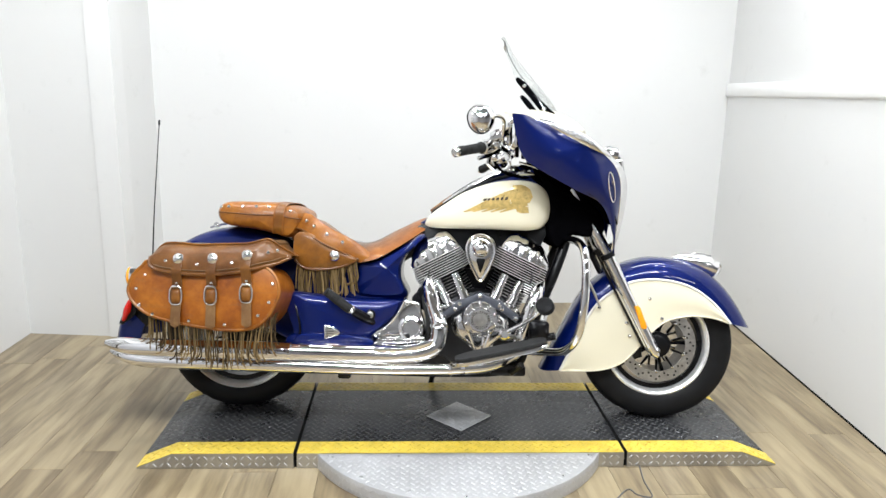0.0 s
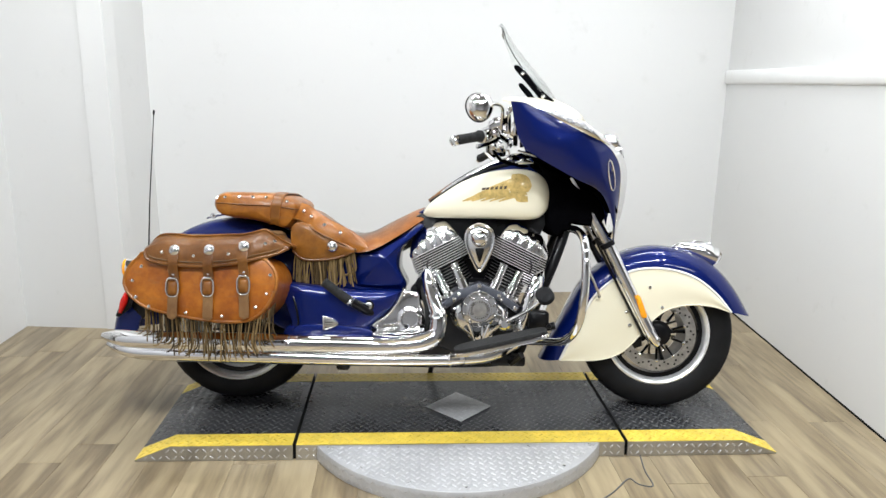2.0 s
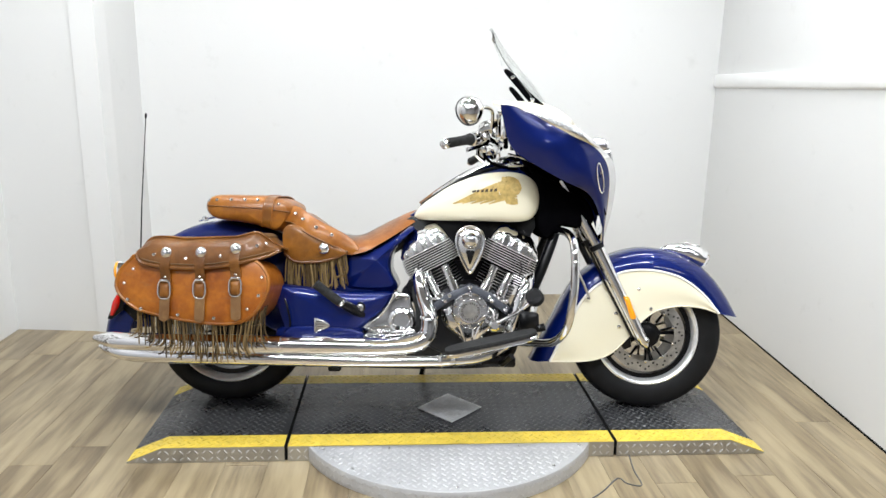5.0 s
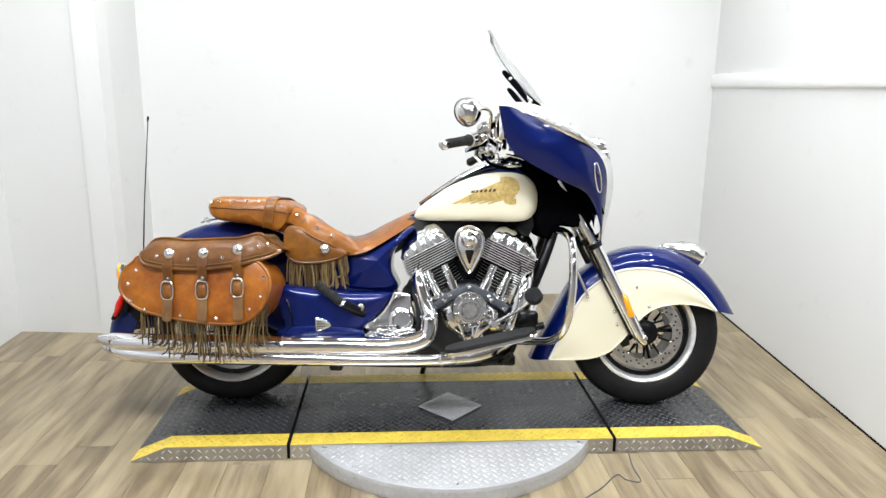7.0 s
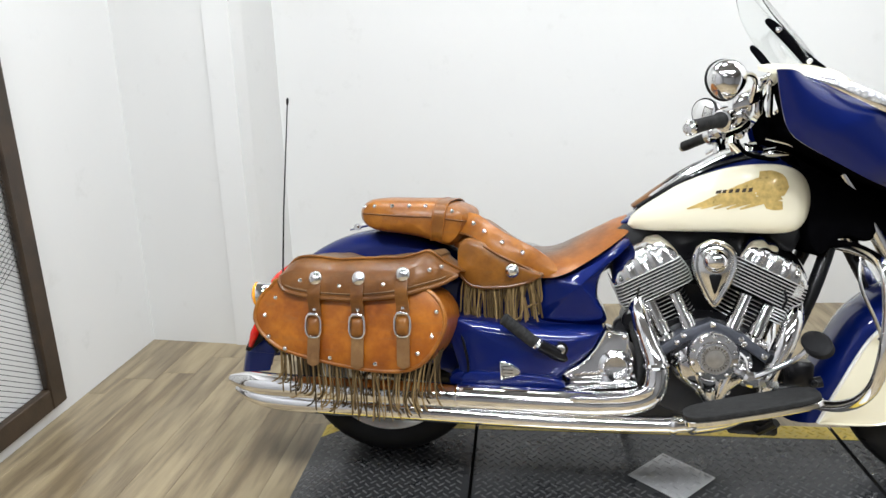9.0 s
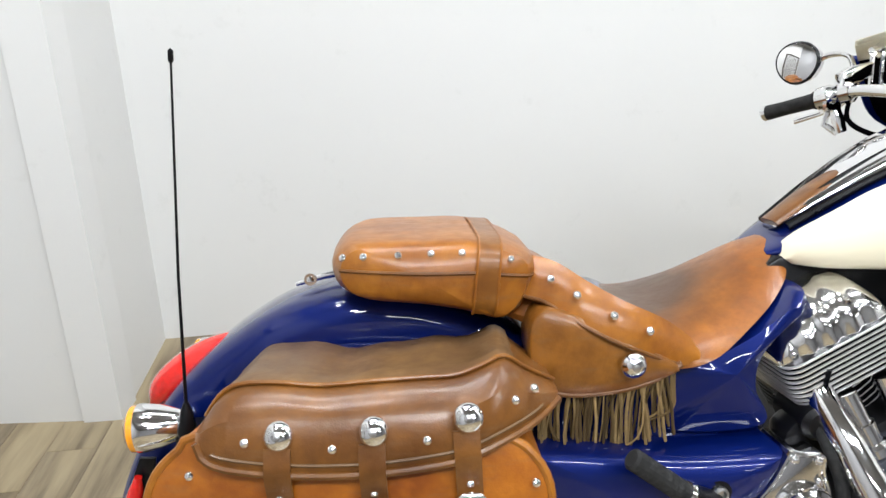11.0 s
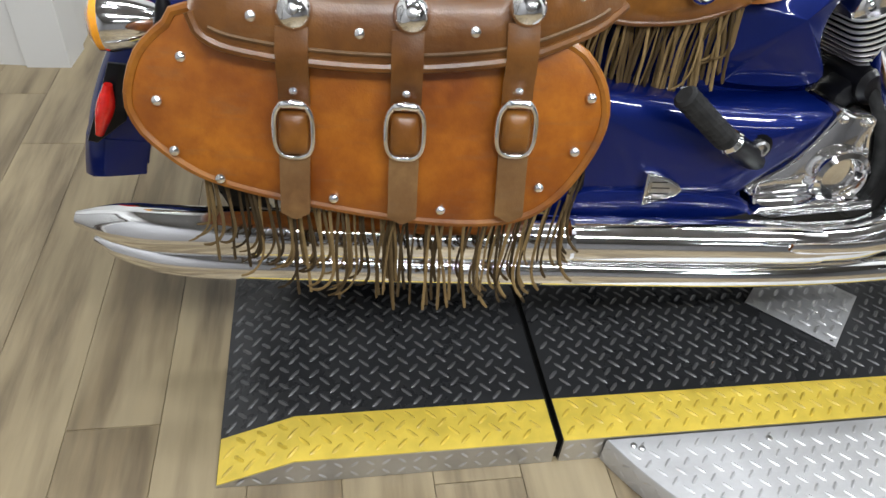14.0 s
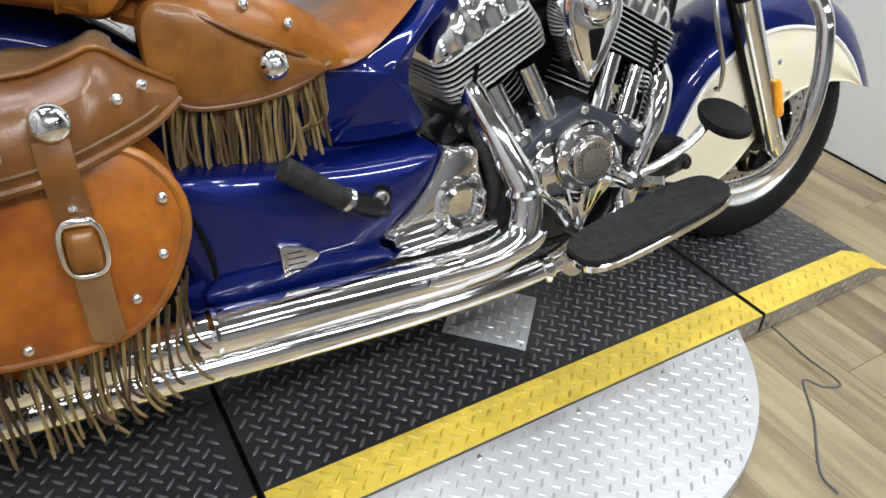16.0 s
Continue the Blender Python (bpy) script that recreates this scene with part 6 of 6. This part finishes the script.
L_LOW = [(-1.060, 0.640), (-1.052, 0.618), (-1.022, 0.603), (-0.950, 0.593), (-0.870, 0.590), (-0.800, 0.593), (-0.720, 0.604), (-0.660, 0.621), (-0.610, 0.638), (-0.574, 0.660)]


def saddlebag(s):
    f = (lambda g: g) if s < 0 else flipped
    ol = spline(BAG, 84, True)
    bag = part("saddlebag", f(pillow(ol, [(0.93, -0.265), (0.97, -0.275), (1.0, -0.30), (1.0, -0.475), (0.995, -0.485), (0.975, -0.492), (0.93, -0.495), (0.6, -0.502), (0.02, -0.504)])), TAN, bike, "tan leather saddlebag with fringe, straps and conchos")
    part("piping", f(sweep([(x, -0.489, z) for x, z in list(inset(ol, 0.002)) + [inset(ol, 0.002)[0]]], 0.0065, 8)), SADDLE, bag)
    xs = np.r_[np.linspace(-1.0595, -1.015, 8), np.linspace(-1.0, -0.66, 20), np.linspace(-0.65, -0.5745, 10)]
    rg = random.Random(3)
    rings, front, crest = [], [], []
    for x in xs:
        zt, zb = curve_at(L_TOP, x), curve_at(L_LOW, x)
        w = 0.006 * math.sin(x * 31) + 0.004 * math.sin(x * 67 + 1)
        k = min(1.0, (x + 1.0595) / 0.05 + 0.15, (-0.5745 - x) / 0.05 + 0.10)
        tuck = 0.085 * max(0, (x + 0.72) / 0.146) ** 1.6
        zm = (zt + zb) / 2
        back_z = zt + (-0.004 + 0.6 * w) * k
        rings.append([(x, y + tuck * t, z) for y, t, z in ((-0.503, 1, zb), (-0.515, 1, zb + 0.001), (-0.521, 1, zb + 0.006), (-0.524, 1, zm - 0.2 * (zt - zb)), (-0.519, 1, zm + 0.15 * (zt - zb)), (-0.496, 1, zt - 0.014 * k), (-0.474, 1, zt),
                      (-0.450, 0.9, zt + 0.003 * k), (-0.41, 0.7, back_z + 0.002 * k), (-0.35, 0.5, back_z + 0.008 * k), (-0.27, 0.2, back_z + 0.012 * k), (-0.232, 0.1, back_z - 0.012 * k), (-0.26, 0.1, zt - 0.034 * k), (-0.46, 0.8, zt - 0.026 * k), (-0.500, 1, zm))])
        front.append((x, -0.521 + tuck, zb + 0.003))
        crest.append((x, -0.476 + tuck, zt + 0.002))
    bag.matrix_basis = Matrix.Translation((-0.8816, s * 0.4555, 0.5358 if s < 0 else 0.50)) @ pose(0, 0, 0, 6.56 * s, -0.63, 3.0 * s) @ Matrix.Translation((0.8702, -s * 0.5126, -0.5533))
    lid = part("lid", f(loft(rings)), BROWN, bag, "darker brown leather lid")
    part("lid_trim", f(sweep(front, 0.0060, 8)), BROWN, lid)
    part("lid_trim", f(sweep([(x, y - 0.002, z + 0.014) for x, y, z in front[3:-3]], 0.0024, 6)), WORN, lid)
    part("lid_seam", f(sweep(crest, 0.0034, 8)), FLAP, lid)
    top = []
    for x in xs[1:-7]:
        zt = curve_at(L_TOP, x)
        k = min(1.0, (x + 1.0595) / 0.05 + 0.15)
        w = 0.006 * math.sin(x * 31) + 0.004 * math.sin(x * 67 + 1)
        bz = zt + (-0.004 + 0.6 * w) * k
        tuck = 0.085 * max(0, (x + 0.72) / 0.146) ** 1.6
        top.append([(x, y + tuck * t, z) for y, t, z in ((-0.470, 1, zt + 0.002), (-0.450, 0.9, zt + 0.007 * k), (-0.41, 0.7, bz + 0.007), (-0.35, 0.5, bz + 0.014), (-0.268, 0.2, bz + 0.019), (-0.230, 0.1, bz - 0.004), (-0.234, 0.1, zt - 0.03), (-0.26, 0.1, zt - 0.03), (-0.44, 0.8, zt - 0.01))])
    part("lid_top", f(loft(top)), WORN, lid, "worn dull leather lid top")
    if s > 0:
        return
    for x, z in ((-0.951, 0.648), (-0.827, 0.650), (-0.704, 0.664)):
        concho((x, -0.522, z), 0.0205, lid, (0, -0.97, 0.22))
    for x, z in ((-0.996, 0.640), (-0.882, 0.628), (-0.758, 0.636), (-0.640, 0.676), (-0.612, 0.686)):
        stud((x, -0.522 + 0.085 * max(0, (x + 0.72) / 0.146) ** 1.6, z), lid)
    for x, z in ((-1.079, 0.590), (-1.110, 0.540), (-1.096, 0.482), (-1.046, 0.450), (-0.913, 0.430), (-0.783, 0.420), (-0.665, 0.454), (-0.627, 0.501), (-0.616, 0.566)):
        stud((x, -0.4985, z), bag)
    for x, top_z, end in ((-0.953, 0.632, 0.406), (-0.830, 0.634, 0.404), (-0.707, 0.648, 0.412)):
        zl = curve_at(L_LOW, x)
        path = [(-0.5265, top_z), (-0.530, (top_z + zl) / 2), (-0.530, zl + 0.006), (-0.523, zl - 0.014), (-0.515, zl - 0.035), (-0.514, 0.50), (-0.512, end + 0.018), (-0.511, end)]
        P = spline([(y, z) for y, z in path], 30)
        lean = -0.02 if x < -0.9 else 0.0 if x < -0.8 else 0.03
        rr = []
        for i, (y, z) in enumerate(P):
            u = i / 29
            h = 0.0175 * min(1.0, math.sqrt(max(0.0, 1 - max(0, (u - 0.93) / 0.07) ** 2)) + 0.12)
            cx = x + lean * (top_z - z)
            rr.append([(cx - h, y + 0.0035, z), (cx - h, y + 0.0005, z), (cx - h + 0.002, y, z), (cx + h - 0.002, y, z), (cx + h, y + 0.0005, z), (cx + h, y + 0.0035, z)])
        bx = x + lean * (top_z - 0.515)
        bz = 0.518 if x < -0.9 else 0.521 if x < -0.75 else 0.530
        cut = next(i for i, (y, z) in enumerate(P) if z < bz - 0.012)
        st = part("strap", loft(rr[:cut + 1]), BROWN, bag, "worn brown leather strap")
        part("strap_end", loft(rr[cut:]), STRAP_END, st, "pale rubbed strap end")
        loop = [(bx + 0.0215 * math.copysign(abs(math.cos(a)) ** 0.68, math.cos(a)), -0.5195 - 0.004 * math.sin(a), bz + 0.0320 * math.copysign(abs(math.sin(a)) ** 0.68, math.sin(a))) for a in np.linspace(0, 2 * math.pi, 65)]
        part("buckle", merge(sweep(loop, 0.0036, 10), sweep([(bx + 0.003 * k, -0.5240 - 0.0015 * (1 - (k / 5) ** 2), bz + 0.0300 + 0.002 * (1 - (k / 5) ** 2)) for k in range(-5, 6)], [0.0035] + [0.0052] * 9 + [0.0035], 12)), CHROME, st, "chrome roller buckle")
        part("strap_loop", pillow([(bx + 0.0172 * math.copysign(abs(math.cos(a)) ** 0.4, math.cos(a)), bz - 0.002 + 0.0265 * math.copysign(abs(math.sin(a)) ** 0.4, math.sin(a))) for a in np.linspace(0, 2 * math.pi, 33)[:-1]], [(1.0, -0.512), (1.0, -0.517), (0.94, -0.522), (0.75, -0.526), (0.4, -0.5285), (0.02, -0.529)]), FLAP, st)
        stud((bx - lean * 0.03, -0.5165, bz + 0.044), st, 0.0055)
    # bag strands take the suede that is darkened for shade
    fringe(bag, [(-1.075, -0.472, 0.470), (-1.03, -0.480, 0.444), (-0.95, -0.482, 0.418), (-0.84, -0.482, 0.408), (-0.70, -0.482, 0.408), (-0.635, -0.480, 0.432), (-0.600, -0.474, 0.470)], 66, 0.126, 0.0021, 21, lambda u: 1.0 + 0.12 * math.sin(math.pi * u), 0.85, 0.9, SHADED_FRINGE)
    fringe(bag, [(-1.07, -0.462, 0.468), (-0.95, -0.470, 0.420), (-0.84, -0.470, 0.410), (-0.70, -0.470, 0.410), (-0.605, -0.465, 0.468)], 30, 0.122, 0.0021, 22, None, 0.8, 0.9, SHADED_FRINGE)


saddlebag(-1)
saddlebag(1)

# ---- saddle ----
S_TOP = [(-0.108, 0.797), (-0.150, 0.781), (-0.202, 0.755), (-0.314, 0.706), (-0.404, 0.692), (-0.473, 0.724), (-0.541, 0.772), (-0.600, 0.782), (-0.625, 0.760)]
S_LOW = [(-0.108, 0.748), (-0.125, 0.736), (-0.167, 0.707), (-0.223, 0.671), (-0.296, 0.632), (-0.370, 0.622), (-0.48, 0.655), (-0.625, 0.70)]
S_WID = [(-0.108, 0.105), (-0.125, 0.131), (-0.167, 0.171), (-0.223, 0.204), (-0.296, 0.240), (-0.370, 0.243), (-0.473, 0.236), (-0.541, 0.215), (-0.625, 0.17)]
def seat_half(x):
    """Half the saddle's section: peaked at the nose, fuller towards the back."""
    k = min(1, max(0, (-x - 0.24) / 0.16))
    nose = [(0.0, 1.0), (0.20, 0.955), (0.38, 0.83), (0.55, 0.65), (0.72, 0.44), (0.86, 0.24), (0.95, 0.09), (1.0, 0.0)]
    back = [(0.0, 1.0), (0.30, 0.98), (0.54, 0.91), (0.73, 0.77), (0.87, 0.57), (0.96, 0.34), (1.0, 0.14), (0.97, 0.0)]
    return [(a + (c - a) * k, b + (d - b) * k) for (a, b), (c, d) in zip(nose, back)]


rings = []
for x in np.linspace(-0.108, -0.625, 40):
    zt, zb, w = curve_at(S_TOP, x), curve_at(S_LOW, x), curve_at(S_WID, x)
    h = zt - zb
    half = seat_half(x)
    sec = [(-a, b) for a, b in half] + [(a, b) for a, b in reversed(half)][:-1]
    rings.append([(x, p * w, zb + q * h - 0.012 * (1 - abs(p)) * math.exp(-((x + 0.335) / 0.07) ** 2)) for p, q in sec])
seat = part("seat", loft(rings), SEAT, bike, "tan leather rider saddle with studded skirt")
# studded band and skirt
SKIRT = [(-0.560, 0.742), (-0.500, 0.724), (-0.440, 0.694), (-0.385, 0.662), (-0.352, 0.636), (-0.398, 0.618), (-0.462, 0.603), (-0.548, 0.603), (-0.590, 0.638), (-0.598, 0.690), (-0.590, 0.730)]
skirt = part("skirt", pillow(spline(SKIRT, 60, True), [(0.97, -0.19), (1.0, -0.262), (1.0, -0.288), (0.985, -0.297), (0.94, -0.301), (0.6, -0.308), (0.02, -0.310)]), FLAP, seat, "brown leather seat skirt with a fringe")
part("skirt_trim", sweep([(-0.350, -0.292, 0.644), (-0.398, -0.294, 0.619), (-0.462, -0.295, 0.604), (-0.548, -0.295, 0.604), (-0.590, -0.292, 0.636)], 0.0060, 8, smooth=30), BROWN, skirt)
MIDB = spline([(-0.588, -0.232, 0.786), (-0.552, -0.256, 0.778), (-0.511, -0.292, 0.754), (-0.459, -0.308, 0.726), (-0.410, -0.304, 0.703), (-0.360, -0.286, 0.676), (-0.312, -0.272, 0.646)], 27)
taper = np.interp(np.linspace(0, 1, 27), (0, 0.75, 0.93, 1), (1.0, 0.9, 0.7, 0.3))[:, None]
BU = MIDB + taper * np.array([0.012, 0.026, 0.028])
BL = MIDB + taper * np.array([-0.014, -0.006, -0.032])
rings = []
for a, b in zip(BU, BL):
    row = [a + (b - a) * k + np.array([0, -0.007 * math.sin(math.pi * k), 0.004 * math.sin(math.pi * k)]) for k in np.linspace(0, 1, 8)]
    rings.append([tuple(p) for p in row] + [tuple(p + np.array([0, 0.03, -0.004])) for p in reversed(row)])
band = part("seat_band", loft(rings), SADDLE, seat, "tan leather band with chrome studs")
band.location = skirt.location = (-0.004, 0.040, -0.010)
part("band_edge", sweep([tuple(p + np.array([0, -0.003, 0])) for p in BL[:-3]], 0.0035, 8), BROWN, band)
for i in (3, 7, 12, 17):
    p = MIDB[i]
    stud((p[0], p[1] - 0.004, p[2] + 0.003), band, 0.0075, (0, -0.9, 0.45))
concho((-0.437, -0.318, 0.654), 0.0215, skirt)
fringe(skirt, [(-0.360, -0.283, 0.640), (-0.398, -0.286, 0.618), (-0.462, -0.288, 0.604), (-0.548, -0.288, 0.606), (-0.582, -0.285, 0.632)], 50, 0.118, 0.0027, 31, None, 0.15, 0.3)
fringe(skirt, [(-0.362, -0.277, 0.640), (-0.462, -0.280, 0.604), (-0.575, -0.280, 0.626)], 28, 0.114, 0.0027, 32, None, 0.15, 0.3)
# ---- pillion pad ----
PIL = [(-0.908, 0.826), (-0.874, 0.842), (-0.76, 0.843), (-0.680, 0.842), (-0.612, 0.826), (-0.573, 0.798), (-0.588, 0.735), (-0.626, 0.702), (-0.68, 0.716), (-0.76, 0.732), (-0.868, 0.746), (-0.909, 0.768), (-0.920, 0.800)]
pl = spline(PIL, 64, True)
pil_geo = pillow(pl, [(0.30, 0.200), (0.70, 0.190), (0.84, 0.170), (0.91, 0.13), (0.965, 0.07), (1.0, 0.0), (0.995, -0.10), (0.98, -0.15), (0.945, -0.188), (0.87, -0.212), (0.65, -0.226), (0.3, -0.234), (0.02, -0.236)])
pil_y = surface_of(pil_geo)
pil = part("pillion", pil_geo, SADDLE, bike, "tan leather pillion pad with a strap and studs")
part("pad_seam", sweep([(x, pil_y(x, z) - 0.0005, z) for x, z in spline([(-0.898, 0.798), (-0.84, 0.796), (-0.76, 0.792), (-0.68, 0.790), (-0.585, 0.778)], 30)], 0.0032, 6), BROWN, pil)
strap = [(-0.654, 0.12, 0.8300), (-0.654, 0.06, 0.8375), (-0.654, 0.0, 0.8410), (-0.654, -0.10, 0.8400), (-0.654, -0.155, 0.8385), (-0.655, -0.188, 0.835)] + [(x, pil_y(x, z) - 0.003, z) for x, z in ((-0.657, 0.825), (-0.660, 0.808), (-0.663, 0.785), (-0.666, 0.755), (-0.668, 0.735), (-0.670, 0.718))]
P = spline(strap, 44)
part("pad_strap", loft([[(x - 0.019, y - 0.002, z + 0.003), (x + 0.019, y - 0.002, z), (x + 0.019, y + 0.012, z), (x - 0.019, y + 0.012, z + 0.003)] for x, y, z in P]), FLAP, pil, "leather strap round the pad")
part("strap_edge", merge(sweep([(x - 0.018, y - 0.002, z + 0.003) for x, y, z in P], 0.0024, 6), sweep([(x + 0.018, y - 0.002, z) for x, y, z in P], 0.0024, 6)), SADDLE, pil)
for x, z in ((-0.892, 0.817), (-0.859, 0.820), (-0.804, 0.821), (-0.752, 0.822), (-0.703, 0.822), (-0.625, 0.808)):
    stud((x, pil_y(x, z) - 0.001, z), pil, 0.0068, (0, -0.92, 0.38))

# ---- floor planks ----
PW, PL = 0.152, 1.22
plank_mesh = mesh_of("plank", box(-PW / 2 + 0.0004, PW / 2 - 0.0004, -PL / 2 + 0.0004, PL / 2 - 0.0004, -0.006, 0.0, 0.0008), PLANK)
rng = random.Random(5)
for i in range(28):
    x = -2.36 + PW * (i + 0.5)
    off = rng.random() * PL
    for j in range(-1, 4):
        y = -1.95 + off + PL * (j - 0.1)
        if y - PL / 2 > 2.0:
            continue
        ob = new("plank", plank_mesh)
        ob.parent = floor
        ob.location = (x, y, 0)
rest = []
for i in range(50):
    x = -2.36 + PW * (i + 0.5)
    for j in range(6):
        if i < 28:
            y = -3.0 - PL * (j * 1.0 + 0.5) + 0.3
            if j > 2:
                continue
        else:
            y = 1.6 - PL * (j + 0.5)
        rest.append(moved(box(-PW / 2 + 0.0004, PW / 2 - 0.0004, -PL / 2, PL / 2, -0.009, -0.0035, 0.001), Matrix.Translation((x, y, 0))))
tagged(part("plank_rest", merge(*rest), PLANK, floor), kind="stuff")
